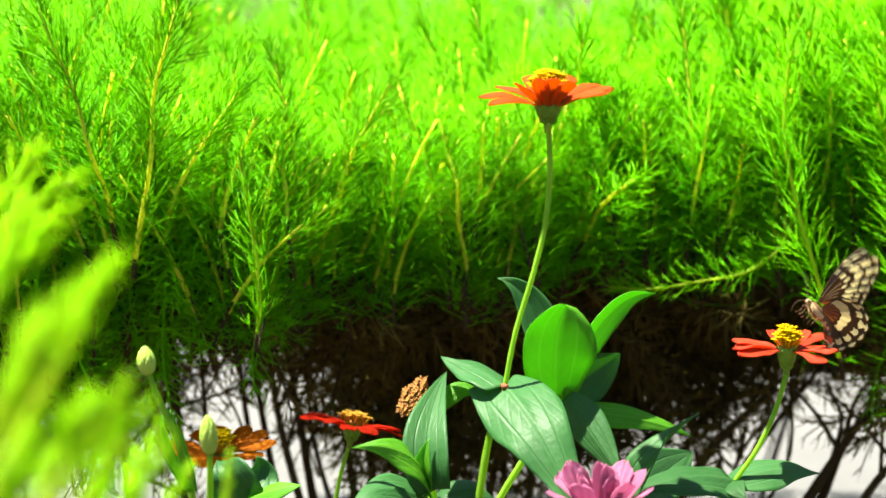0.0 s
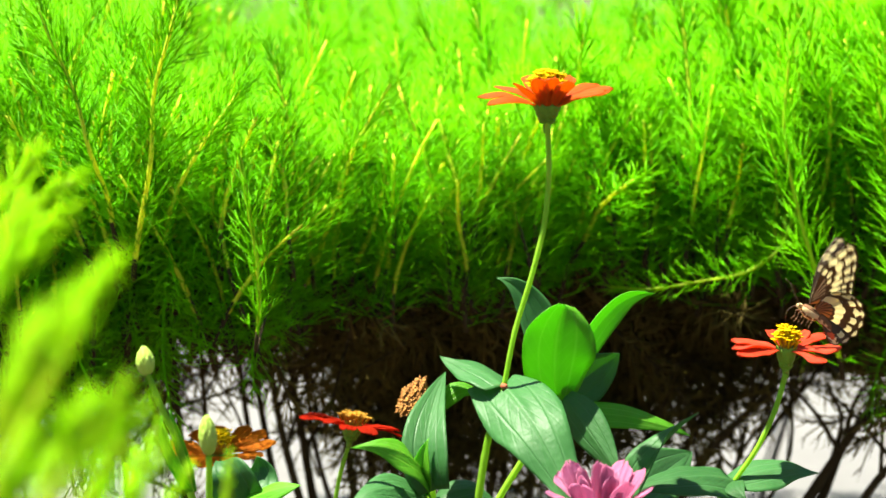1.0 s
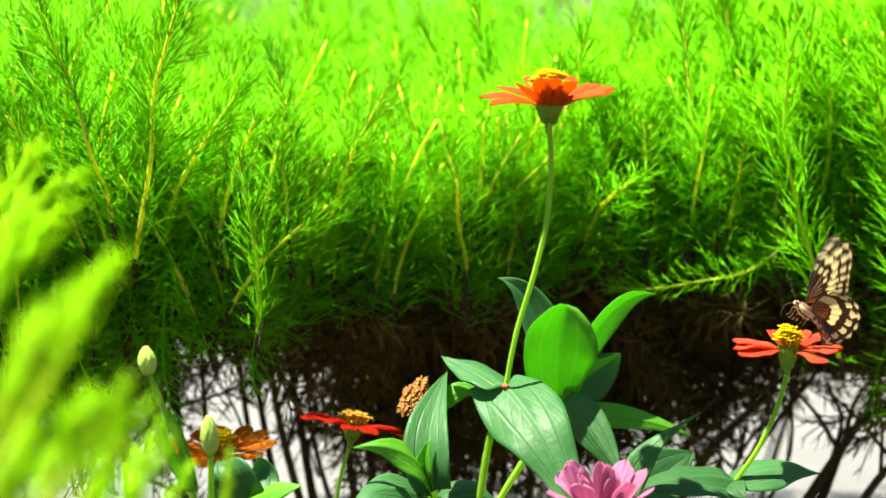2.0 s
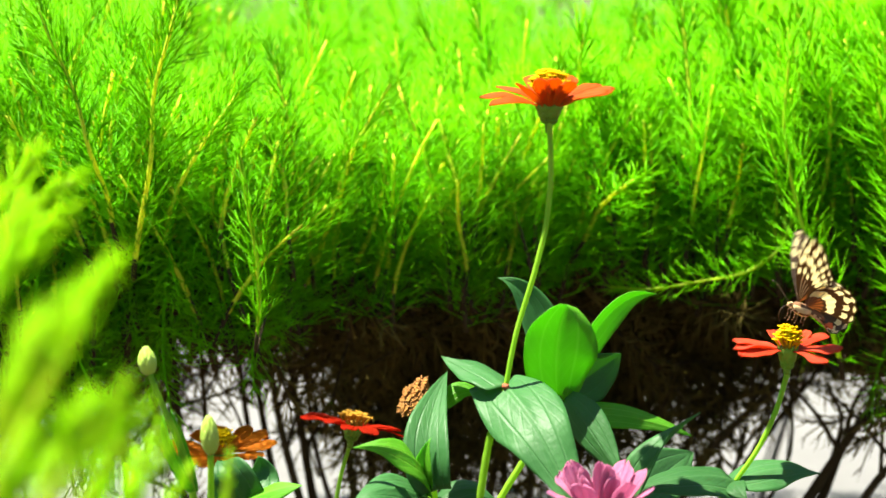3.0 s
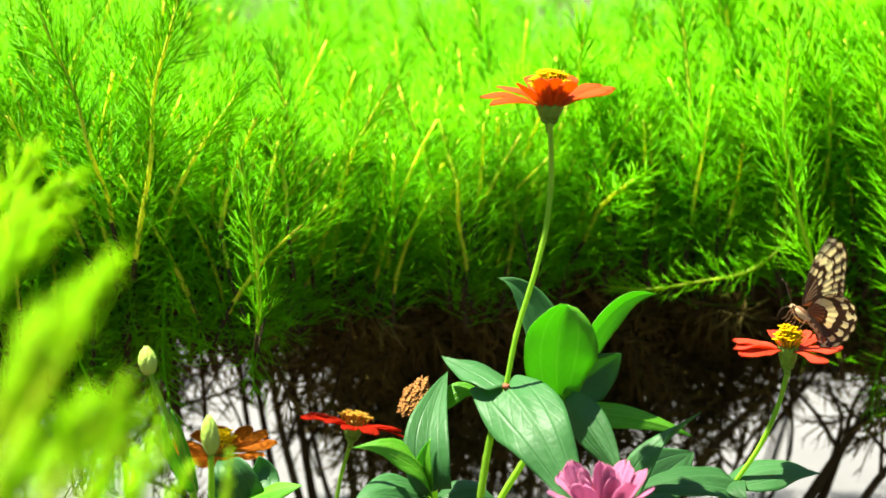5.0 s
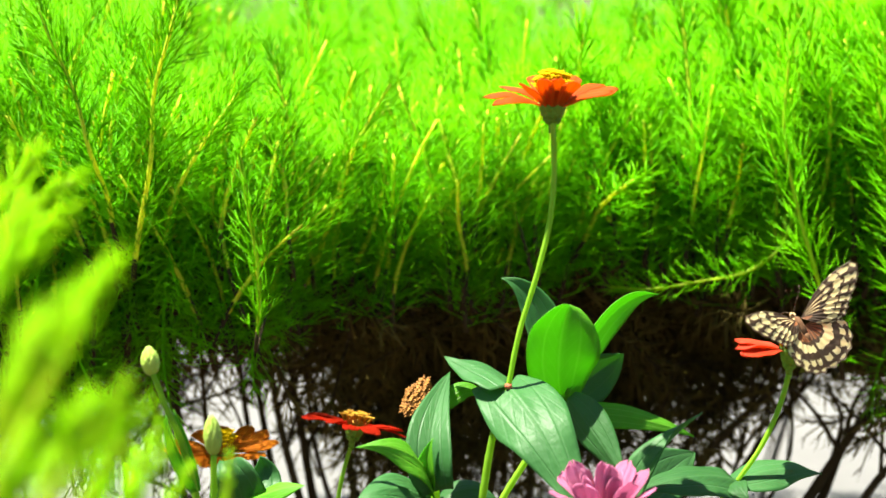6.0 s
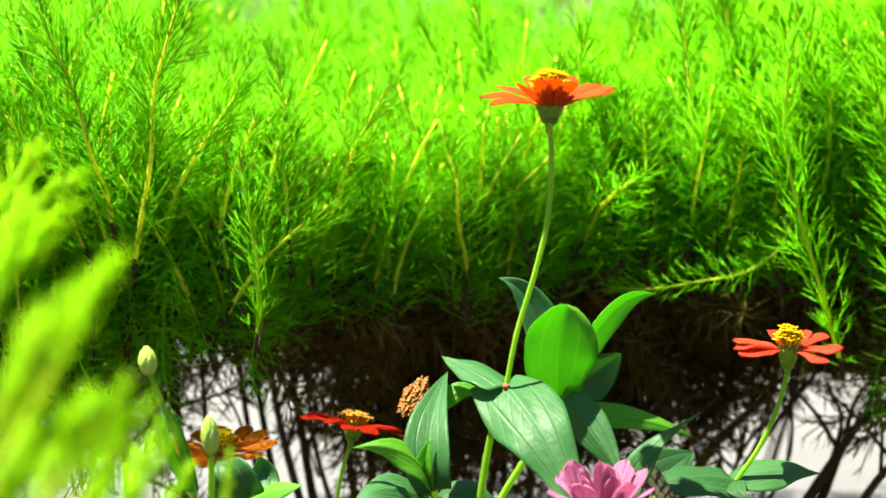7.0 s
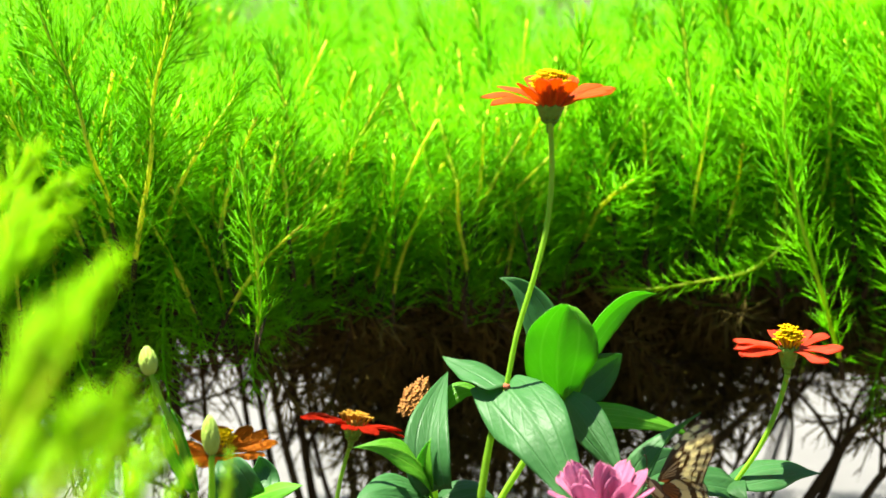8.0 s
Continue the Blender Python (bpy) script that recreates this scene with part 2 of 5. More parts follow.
def blade(base, mid, tip, width, side, shape="leaf", fold=0.15, curl=0.0, wave=0.03, seed=0, thick=0.0004, nu=18, nv=12):
    """A leaf or petal as a thin closed sheet along base - mid - tip. side: the way its width lies; fold: how far the edges rise;
    curl: how far the edges roll back near the tip."""
    rnd = random.Random(seed)
    b, m, t = Vector(base), Vector(mid), Vector(tip)
    c = 2 * m - 0.5 * (b + t)
    ph = [rnd.uniform(0, 6.28) for _ in range(3)]
    skew = rnd.uniform(-0.25, 0.25)
    top, bottom, uvs = [], [], []
    for i in range(nu + 1):
        u = i / nu
        p = b * (1 - u) ** 2 + c * (2 * u * (1 - u)) + t * u * u
        tan = ((c - b) * (1 - u) + (t - c) * u).normalized()
        s = Vector(side)
        s = (s - tan * s.dot(tan)).normalized()
        nor = s.cross(tan)
        if shape == "leaf":
            w = (math.sin(math.pi * min(1, 0.16 + 0.84 * u) ** 0.80)) ** 0.85 if u < 0.999 else 0.01
            w = max(w, 0.012)
        elif shape == "oval":
            w = max(math.sin(math.pi * (0.05 + 0.93 * u) ** 1.05) ** 0.48, 0.012)
        elif shape == "heart":
            w = max((1 - u ** 1.4) ** 0.9 * (1.0 + 0.15 * u), 0.012)
        elif shape == "lance":
            w = max(math.sin(math.pi * (0.10 + 0.90 * u) ** 0.75) ** 1.1, 0.012)
        else:
            w = 0.24 + 0.76 * math.sin(math.pi / 2 * min(1, u / 0.72)) ** 1.2
            if u > 0.80:
                w *= math.sqrt(max(0.0, 1 - ((u - 0.80) / 0.205) ** 2))
            w = max(w, 0.03)
        w *= width / 2
        for j in range(nv + 1):
            v = 2 * j / nv - 1
            rise = fold * abs(v) ** 1.3 * w - curl * w * u * u * v * v
            rise += wave * width * math.sin(7 * u + ph[0] + 1.4 * v) * abs(v) + wave * 0.5 * width * math.sin(15 * u + ph[1]) * v * v
            if shape == "petal":
                rise += 0.035 * width * math.cos(9.5 * v) * math.sin(math.pi * u)
                back = (b - t).length * (0.05 * math.exp(-((v - skew) / 0.16) ** 2) + 0.03 * math.sin(5.0 * v + ph[2]))
                q = p - tan * back * max(0.0, (u - 0.75) / 0.25)
            else:
                rise -= 0.05 * w * (math.exp(-(v / 0.07) ** 2) + 0.2 * math.exp(-((abs(v) - 0.5) / 0.06) ** 2))
                q = p
            if shape == "heart":
                lobe = max(0.0, 1 - u / 0.35) ** 1.5
                q = q - tan * (width * lobe * (0.75 * abs(v) - 0.50 * abs(v) ** 3))
                v_at = v * (1 - 0.35 * lobe * v * v)
                q = q + s * (v_at * w) + nor * rise
            else:
                q = q + s * (v * w) + nor * rise
            top.append(q)
            bottom.append(q - nor * thick)
            uvs.append((v, u))
    off, row = len(top), nv + 1
    faces = []
    for i in range(nu):
        for j in range(nv):
            a = i * row + j
            faces.append((a, a + 1, a + row + 1, a + row))
            faces.append((off + a, off + a + row, off + a + row + 1, off + a + 1))
    ring = [j for j in range(row)] + [i * row + nv for i in range(1, nu + 1)]
    ring += [nu * row + j for j in range(nv - 1, -1, -1)] + [i * row for i in range(nu - 1, 0, -1)]
    for k in range(len(ring)):
        a, q = ring[k], ring[(k + 1) % len(ring)]
        faces.append((a, off + a, off + q, q))
    return top + bottom, faces, uvs + uvs


def leaf(parent, base, mid, tip, width, side, mat=None, name="leaf", label="", **kw):
    v, f, uv = blade(base, mid, tip, width, side, **kw)
    return part(name, mesh_of(name, v, f, [mat or M_LEAF], uvs=uv), parent, label)


def revolve(profile, sides=20, wob=0.0, seed=0):
    rnd = random.Random(seed)
    verts, faces = [], []
    for r, z in profile:
        for k in range(sides):
            a = 2 * math.pi * k / sides
            q = r * (1 + wob * rnd.uniform(-1, 1))
            verts.append((q * math.cos(a), q * math.sin(a), z))
    n = len(profile)
    for i in range(n - 1):
        for k in range(sides):
            q = (k + 1) % sides
            faces.append((i * sides + k, i * sides + q, (i + 1) * sides + q, (i + 1) * sides + k))
    faces.append(tuple(range(sides))[::-1])
    faces.append(tuple((n - 1) * sides + k for k in range(sides)))
    return verts, faces


def merge(lists):
    V, F, W = [], [], []
    for (v, f, w) in lists:
        o = len(V)
        V += [tuple(q) for q in v]
        F += [tuple(o + i for i in g) for g in f]
        W += [w] * len(f)
    return V, F, W


def bract(az, z0, z1, r0, r1, w):
    """One scale of the involucre, bulging from (r0, z0) to (r1, z1)."""
    ca, sa = math.cos(az), math.sin(az)
    b, t = Vector((r0 * ca, r0 * sa, z0)), Vector((r1 * ca, r1 * sa, z1))
    m = (b + t) / 2 + Vector((ca, sa, -0.3)) * 0.0007
    return blade(b, m, t, w, (-sa, ca, 0), "leaf", fold=-0.3, wave=0.0, thick=0.0005, nu=6, nv=4)


def flower_head(parent, m, petals, petal_mat, radius, cup=0.0065, depth=0.0105, disc_r=0.0082, disc_h=0.010, florets=46, floret_mat=None, seed=1, name="flower_head", label="", fall=0.0, dome=0.35):
    """Involucre of scales with its ray petals and its disc. petals: rows of azimuth, rise at the root, rise at the tip, length, width."""
    rnd = random.Random(seed)
    prof = [(0.0016, -depth - 0.003), (0.0018, -depth), (cup * 0.32, -depth * 0.78), (cup * 0.62, -depth * 0.45), (cup * 0.93, -depth * 0.15), (cup * 0.95, 0.0)]
    v, f = revolve(prof, 20, 0.02, seed)
    bits = [(v, f, 0)]
    for ring, (z0, z1, ra, rb, cnt) in enumerate([(-depth * 0.92, -depth * 0.42, cup * 0.22, cup * 0.64, 8), (-depth * 0.7, -depth * 0.12, cup * 0.50, cup * 0.90, 9), (-depth * 0.42, 0.0012, cup * 0.70, cup * 1.02, 10)]):
        for k in range(cnt):
            bv, bf, _ = bract(2 * math.pi * (k + 0.5 * ring) / cnt + rnd.uniform(-0.1, 0.1), z0, z1, ra, rb, 2.9 * math.pi * cup / cnt)
            bits.append((bv, bf, 0))
    V, F, W = merge(bits)
    head = part(name, mesh_of("involucre", V, F, [M_GREENCUP], W), parent, label, m)
    for i, (az, r0, r1, length, width) in enumerate(petals):
        a = radians(az)
        ca, sa = math.cos(a), math.sin(a)
        out = Vector((ca, sa, 0))
        b = out * (cup * 0.75) + Vector((0, 0, -0.001))
        mid = b + out * (length * 0.5 * math.cos(radians(r0))) + Vector((0, 0, length * 0.5 * math.sin(radians(r0))))
        tip = mid + out * (length * 0.5 * math.cos(radians(r1))) + Vector((0, 0, length * 0.5 * math.sin(radians(r1))))
        pv, pf, puv = blade(b, mid, tip, width, (-sa, ca, rnd.uniform(-0.15, 0.15)), "petal", fold=rnd.uniform(0.0, 0.22), curl=rnd.uniform(-0.1, 0.25) + fall, wave=0.035, seed=seed * 31 + i, thick=0.00045, nu=16, nv=12)
        part("petal", mesh_of("petal", pv, pf, [petal_mat], uvs=puv), head)
    if disc_h:
        v, f = revolve([(disc_r * 0.55, 0.0), (disc_r * 0.65, disc_h * 0.4), (disc_r * 0.6, disc_h * 0.8), (disc_r * 0.4, disc_h * 0.95), (0.0004, disc_h)], 18, 0.05, seed)
        part("disc", mesh_of("disc", v, f, [M_DISC]), head)
        for k in range(florets):
            q = math.sqrt((k + 0.5) / florets)
            a = 2.39996 * k
            base = Vector((disc_r * q * math.cos(a), disc_r * q * math.sin(a), disc_h * (1.0 - dome * q ** 3)))
            lean = Vector((math.cos(a) * q * 0.7, math.sin(a) * q * 0.7, 1)).normalized()
            h = rnd.uniform(0.0028, 0.0050)
            bits = []
            path = [base - lean * 0.001, base + lean * h * 0.6, base + lean * h]
            tv, tf = tube(path, [0.0005, 0.00065, 0.0009], 5)
            bits.append((tv, tf, 0))
            for s in range(5):
                aa = 2 * math.pi * s / 5 + a
                o = Vector((math.cos(aa), math.sin(aa), 0.25)) * 0.0023
                p0 = base + lean * (h - 0.0004)
                e = Vector((-math.sin(aa), math.cos(aa), 0)) * 0.0008
                bits.append(([p0 + e, p0 - e, p0 + o - e * 0.5, p0 + o + e * 0.5, p0 + o * 0.6 + Vector((0, 0, 0.0006))], [(0, 1, 4), (1, 2, 4), (2, 3, 4), (3, 0, 4), (3, 2, 1, 0)], 0))
            V, F, W = merge(bits)
            part("floret", mesh_of("floret", V, F, [floret_mat or M_YELLOW], W), head)
    return head


def upright(p, lean_x=0, lean_y=0, turn=0):
    return pose(p[0], p[1], p[2], lean_x, lean_y, turn)


# ---------------------------------------------------------------- ground
def ground():
    n = 90
    xs = np.sign(np.linspace(-1, 1, n)) * np.abs(np.linspace(-1, 1, n)) ** 3 * 400
    ys = np.sign(np.linspace(-1, 1, n)) * np.abs(np.linspace(-1, 1, n)) ** 3 * 400 + 1.5
    verts = []
    for y in ys:
        for x in xs:
            near = math.exp(-(x * x + (y - 1.5) ** 2) / 40)
            verts.append((x, y, 0.02 * near * (noise.noise(Vector((x * 2.1, y * 2.1, 0))) - 0.6)))
    faces = [(j * n + i, j * n + i + 1, (j + 1) * n + i + 1, (j + 1) * n + i) for j in range(n - 1) for i in range(n - 1)]
    ob = new("ground", mesh_of("ground", verts, faces, [M_SOIL]))
    tagged(ob, "brown garden soil between the plant rows", "ground", kind="structure")
    # a pale path behind the first row of plants
    bm = bmesh.new()
    for k in range(9):
        x0 = -4.5 + k * 1.0
        bmesh.ops.create_cube(bm, size=1.0, matrix=pose(0, 2.85, 0, 0, 0, -14) @ Matrix.Translation((x0 + 0.5, 0.0, 0.0)) @ Matrix.Diagonal((0.99, 1.14, 0.05, 1)))
    bmesh.ops.bevel(bm, geom=bm.edges[:], offset=0.006, segments=2, affect="EDGES")
    me = bpy.data.meshes.new("pavement")
    bm.to_mesh(me)
    bm.free()
    me.materials.append(M_PAVE)
    tagged(new("pavement", me), "pale sunlit concrete garden path", "path", kind="structure")


ground()


# ---------------------------------------------------------------- feathery plants
def threads(base, way, length, rad, droop, rs):
    """Fine three-sided tapering threads, each bent once: arrays of vertices and faces."""
    n = len(base)
    way = way / np.linalg.norm(way, axis=1, keepdims=True)
    ref = np.tile(np.array([[0.3, 0.2, 0.93]]), (n, 1))
    e1 = np.cross(way, ref)
    e1 /= np.linalg.norm(e1, axis=1, keepdims=True) + 1e-9
    e2 = np.cross(way, e1)
    bend = e2 * 0
    bend[:, 2] = droop
    p1 = base + way * (length * 0.5)[:, None] + bend * (length * 0.12)[:, None] + e1 * (rs.uniform(-0.05, 0.05, n) * length)[:, None]
    p2 = base + way * length[:, None] + bend * (length * 0.42)[:, None]
    verts = np.empty((n, 7, 3))
    for k in range(3):
        a = 2 * math.pi * k / 3
        o = e1 * math.cos(a) + e2 * math.sin(a)
        verts[:, k] = base + o * rad[:, None]
        verts[:, 3 + k] = p1 + o * (rad * 0.85)[:, None]
    verts[:, 6] = p2
    offs = (np.arange(n) * 7)[:, None]
    quads = np.concatenate([offs + np.array([k, (k + 1) % 3, 3 + (k + 1) % 3, 3 + k]) for k in range(3)])
    tris = np.concatenate([offs + np.array([3 + k, 3 + (k + 1) % 3, 6]) for k in range(3)])
    return verts.reshape(-1, 3), quads, tris


def cones(base, way, length, rad):
    """Short straight threads: three-sided cones."""
    n = len(base)
    way = way / np.linalg.norm(way, axis=1, keepdims=True)
    e1 = np.cross(way, np.tile(np.array([[0.3, 0.2, 0.93]]), (n, 1)))
    e1 /= np.linalg.norm(e1, axis=1, keepdims=True) + 1e-9
    e2 = np.cross(way, e1)
    verts = np.empty((n, 4, 3))
    for k in range(3):
        a = 2 * math.pi * k / 3
        verts[:, k] = base + (e1 * math.cos(a) + e2 * math.sin(a)) * rad[:, None]
    verts[:, 3] = base + way * length[:, None]
    offs = (np.arange(n) * 4)[:, None]
    return verts.reshape(-1, 3), np.concatenate([offs + np.array([k, (k + 1) % 3, 3]) for k in range(3)])


def shoot_arrays(points, r0, r1, start, count, size, seed, forks=4, thread_r=0.00055, spread=50, lift=0.35, foot=0.0, sides=6, taper=0.75, steps=8):
    """A stem through a few points with thread leaves, each forked, from the share start of its length to its tip. The
    share foot at its root is coloured dark, as if in shade.
    """
    rs = np.random.RandomState(seed)
    path = spline(points, steps)
    n = len(path)
    sv, sf = tube(path, [r0 + (r1 - r0) * (i / (n - 1)) ** 0.8 for i in range(n)], sides)
    P_ = np.array([tuple(q) for q in path])
    s = start + (1 - start) * ((np.arange(count) + rs.uniform(0, 1, count)) / count) ** 0.9
    f = np.clip(s * (n - 1), 0, n - 1.001)
    i0 = f.astype(int)
    pos = P_[i0] + (P_[np.minimum(i0 + 1, n - 1)] - P_[i0]) * (f - i0)[:, None]
    tan = P_[np.minimum(i0 + 1, n - 1)] - P_[i0]
    tan /= np.linalg.norm(tan, axis=1, keepdims=True) + 1e-9
    az = np.arange(count) * 2.39996 + rs.uniform(-0.5, 0.5, count)
    ref = np.tile(np.array([[0.31, 0.83, 0.2]]), (count, 1))
    e1 = np.cross(tan, ref)
    e1 /= np.linalg.norm(e1, axis=1, keepdims=True) + 1e-9
    e2 = np.cross(tan, e1)
    ang = np.radians(spread * (1.15 - taper * ((s - start) / (1 - start + 1e-9)) ** 2)) * rs.uniform(0.75, 1.25, count)
    rad_dir = e1 * np.cos(az)[:, None] + e2 * np.sin(az)[:, None]
    way = tan * np.cos(ang)[:, None] + rad_dir * np.sin(ang)[:, None]
    grow = np.sin(np.pi * np.clip(0.25 + 0.65 * (s - start) / (1 - start + 1e-9), 0, 1)) * 0.6 + 0.45
    length = size * grow * rs.uniform(0.6, 1.25, count)
    B, Wy, L = [], [], []
    for k in range(forks):
        share = rs.uniform(0.15, 0.7, count)
        side = np.cross(way, rs.normal(size=(count, 3)))
        side /= np.linalg.norm(side, axis=1, keepdims=True) + 1e-9
        base = pos + way * (length * share)[:, None]
        base[:, 2] += length * share * share * lift * 0.42
        w2 = way * math.cos(0.5) + side * math.sin(0.5)
        w2[:, 2] += 0.25 * lift
        B.append(base)
        Wy.append(w2)
        L.append(length * (1 - share * 0.8) * rs.uniform(0.6, 1.0, count))
    tv, tq, tt = threads(pos, way, length, np.full(count, thread_r) * rs.uniform(0.8, 1.25, count), lift, rs)
    blocks = [np.array([tuple(q) for q in sv]), tv]
    off = len(sv)
    quads = (tq + off).tolist()
    tris = (tt + off).tolist()
    if forks:
        B, Wy, L = np.concatenate(B), np.concatenate(Wy), np.concatenate(L)
        cv, ct = cones(B, Wy, L, np.full(len(L), thread_r * 1.1) * rs.uniform(0.8, 1.25, len(L)))
        tris += (ct + off + len(tv)).tolist()
        blocks.append(cv)
    verts = np.concatenate(blocks)
    faces = [tuple(g) for g in sf] + quads + tris
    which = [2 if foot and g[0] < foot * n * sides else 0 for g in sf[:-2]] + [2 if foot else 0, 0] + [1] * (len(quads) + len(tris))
    return verts, faces, which


def shoot_mesh(name, *args, stem_mat=None, leaf_mat=None, **kw):
    v, f, w = shoot_arrays(*args, **kw)
    return mesh_of(name, v.tolist(), f, [stem_mat or M_SHOOT, leaf_mat or M_NEEDLE, M_WOOD_AND_SHADE], w)


def make_shoots(count, seed, tall, bow, leaves, size, thread_r, forks, spread, leaf_mat, stem_mat, r0=0.0024, lift=0.35, start=0.04, foot=0.0, sides=5, steps=4):
    """Shoots of different curve, all of one height: they rise from their root and bow to one side."""
    rs = random.Random(seed)
    made = []
    for k in range(count):
        b = bow * (0.3 + 0.7 * (k + 0.5) / count)
        w = [rs.uniform(-0.006, 0.006) for _ in range(3)]
        pts = [(0, 0, 0), (b * 0.12, w[0], tall * 0.3), (b * 0.45, w[1], tall * 0.65), (b, w[2], tall * (1 - 0.1 * b / tall))]
        made.append(shoot_mesh("shoot", pts, r0, r0 * 0.5, start, leaves, size, seed + k, forks=forks, spread=spread, thread_r=thread_r, lift=lift, leaf_mat=leaf_mat, stem_mat=stem_mat, foot=foot, sides=sides, steps=steps))
    return made


# upright shoots of the nearest bushes, of the middle rows and of the back rows; hanging side shoots; brown twigs that
# fill in shade
# foot: lower stem painted dark so its cut end sinks into shade
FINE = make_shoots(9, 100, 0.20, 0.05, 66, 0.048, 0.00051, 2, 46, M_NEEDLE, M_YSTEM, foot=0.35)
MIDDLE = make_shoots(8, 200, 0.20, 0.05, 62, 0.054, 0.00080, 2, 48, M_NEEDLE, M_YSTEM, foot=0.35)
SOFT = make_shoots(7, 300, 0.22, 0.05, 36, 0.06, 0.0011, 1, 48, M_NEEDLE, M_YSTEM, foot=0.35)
SKIRT = make_shoots(8, 400, 0.17, 0.07, 46, 0.044, 0.00045, 2, 55, M_NEEDLE, M_NEEDLE, r0=0.0012, lift=-0.25)
SHADE_TWIGS = make_shoots(6, 500, 0.18, 0.08, 44, 0.060, 0.0013, 1, 62, M_DRY_SHADE, M_WOOD_AND_SHADE, r0=0.0024, lift=-0.3)


def hedge_height(x, y):
    """The tops of the row: higher at the ends, a dip in the middle."""
    return 0.575 + 0.10 * min(1.0, (x / 0.42) ** 2) + 0.012 * math.sin(9 * x + 4 * y) - 0.01 * (y - 1.5)


def bush(centre, half, root, shoots, meshes, seed, skirt=0, under=0.45):
    """A bush: upright feathery shoots and, at the front, side shoots that hang. Its bare stems follow below."""
    rs = random.Random(seed)
    ob = thing("feathery_bush", (root[0], root[1], 0), LUSH, "bush", "feathery bushes in the row")

    def put(mesh, p, turn, tall, wide):
        part("shoot", mesh, ob, m=Matrix.LocRotScale(p, turn.to_quaternion(), (wide, wide, tall)))

    for k in range(shoots):
        x, y = centre[0] + rs.uniform(-1, 1) * half[0], centre[1] + rs.uniform(-1, 1) * half[1]
        z0 = under + rs.uniform(-0.02, 0.05)
        top = hedge_height(x, y) * rs.uniform(0.94, 1.06) + (0.06 if rs.random() < 0.07 and y < 1.7 else 0)
        lean = rs.uniform(0, 12) if k % 5 else rs.uniform(12, 24)
        turn = Matrix.Rotation(rs.uniform(0, 6.28), 3, "Z") @ Matrix.Rotation(radians(lean), 3, "Y") @ Matrix.Rotation(rs.uniform(0, 6.28), 3, "Z")
        put(rs.choice(meshes), Vector((x, y, z0)), turn, min(max((top - z0) / 0.2, 0.5), 1.25), rs.uniform(0.85, 1.15))
    for k in range(skirt):
        x = centre[0] + rs.uniform(-1, 1) * half[0]
        y = centre[1] - half[1] + rs.uniform(0.0, 0.16)
        p = Vector((x, y, under + rs.uniform(0.03, 0.09)))
        turn = Matrix.Rotation(radians(rs.uniform(-175, -60)), 3, "Z") @ Matrix.Rotation(radians(rs.uniform(100, 150)), 3, "Y") @ Matrix.Rotation(rs.uniform(-0.5, 0.5), 3, "Z")
        put(rs.choice(SKIRT), p, turn, rs.uniform(0.35, 0.7), rs.uniform(0.8, 1.1))
    return ob


LUSH = "bright green feathery bush with thread leaves over bare brown stems"
# the nearest bushes, at the left end
BUSHES = [
    bush((-0.32, 1.33), (0.08, 0.13), (-0.30, 1.38), 150, FINE, 41, 56, 0.425),
    bush((-0.17, 1.33), (0.075, 0.12), (-0.12, 1.42), 190, FINE, 42, 14, 0.462),
    bush((0.00, 1.47), (0.08, 0.12), (0.00, 1.70), 165, FINE, 43, 0, 0.46),
    bush((0.15, 1.56), (0.08, 0.12), (0.10, 1.70), 150, MIDDLE, 44, 0, 0.46),
    bush((0.31, 1.56), (0.08, 0.12), (0.18, 1.72), 150, MIDDLE, 45, 0, 0.46),
    bush((0.44, 1.46), (0.09, 0.14), (0.27, 1.66), 130, MIDDLE, 46, 40, 0.42),
]
# the rows behind them
for k, (bx, by, n) in enumerate([(-0.36, 1.60, 80), (-0.19, 1.60, 85), (-0.02, 1.70, 85), (0.16, 1.78, 85), (0.34, 1.78, 85), (0.53, 1.76, 75),
                                 (-0.42, 1.98, 66), (-0.22, 2.00, 66), (-0.01, 2.04, 66), (0.20, 2.06, 66), (0.41, 2.06, 66), (0.62, 2.04, 60),
                                 (-0.46, 2.32, 60), (-0.22, 2.34, 60), (0.02, 2.36, 60), (0.26, 2.36, 60), (0.50, 2.36, 60), (0.72, 2.34, 50)]):
    near = k < 6
    BUSHES.append(bush((bx, by), (0.10 if near else 0.125, 0.11 if near else 0.17), (0.04 + 0.3 * (bx - 0.04), min(by + 0.04, 2.14)), n, MIDDLE if near else SOFT, 60 + k, 10 if near and by < 1.65 else 0, 0.45))


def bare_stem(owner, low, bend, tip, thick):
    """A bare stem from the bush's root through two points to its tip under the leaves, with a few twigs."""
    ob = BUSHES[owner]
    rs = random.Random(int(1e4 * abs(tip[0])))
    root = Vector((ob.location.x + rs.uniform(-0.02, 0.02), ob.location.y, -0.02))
    stem(ob, [root, low, bend, tip], thick, thick * 0.5, M_WOOD_AND_SHADE, "bare_stem", 5)
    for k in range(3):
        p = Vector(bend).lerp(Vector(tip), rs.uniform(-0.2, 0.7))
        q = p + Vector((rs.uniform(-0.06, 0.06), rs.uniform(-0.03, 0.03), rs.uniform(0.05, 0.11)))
        stem(ob, [p, p.lerp(q, 0.5) + Vector((rs.uniform(-0.01, 0.01), 0, 0.01)), q], thick * 0.38, thick * 0.18, M_WOOD_AND_SHADE, "twig", 4)


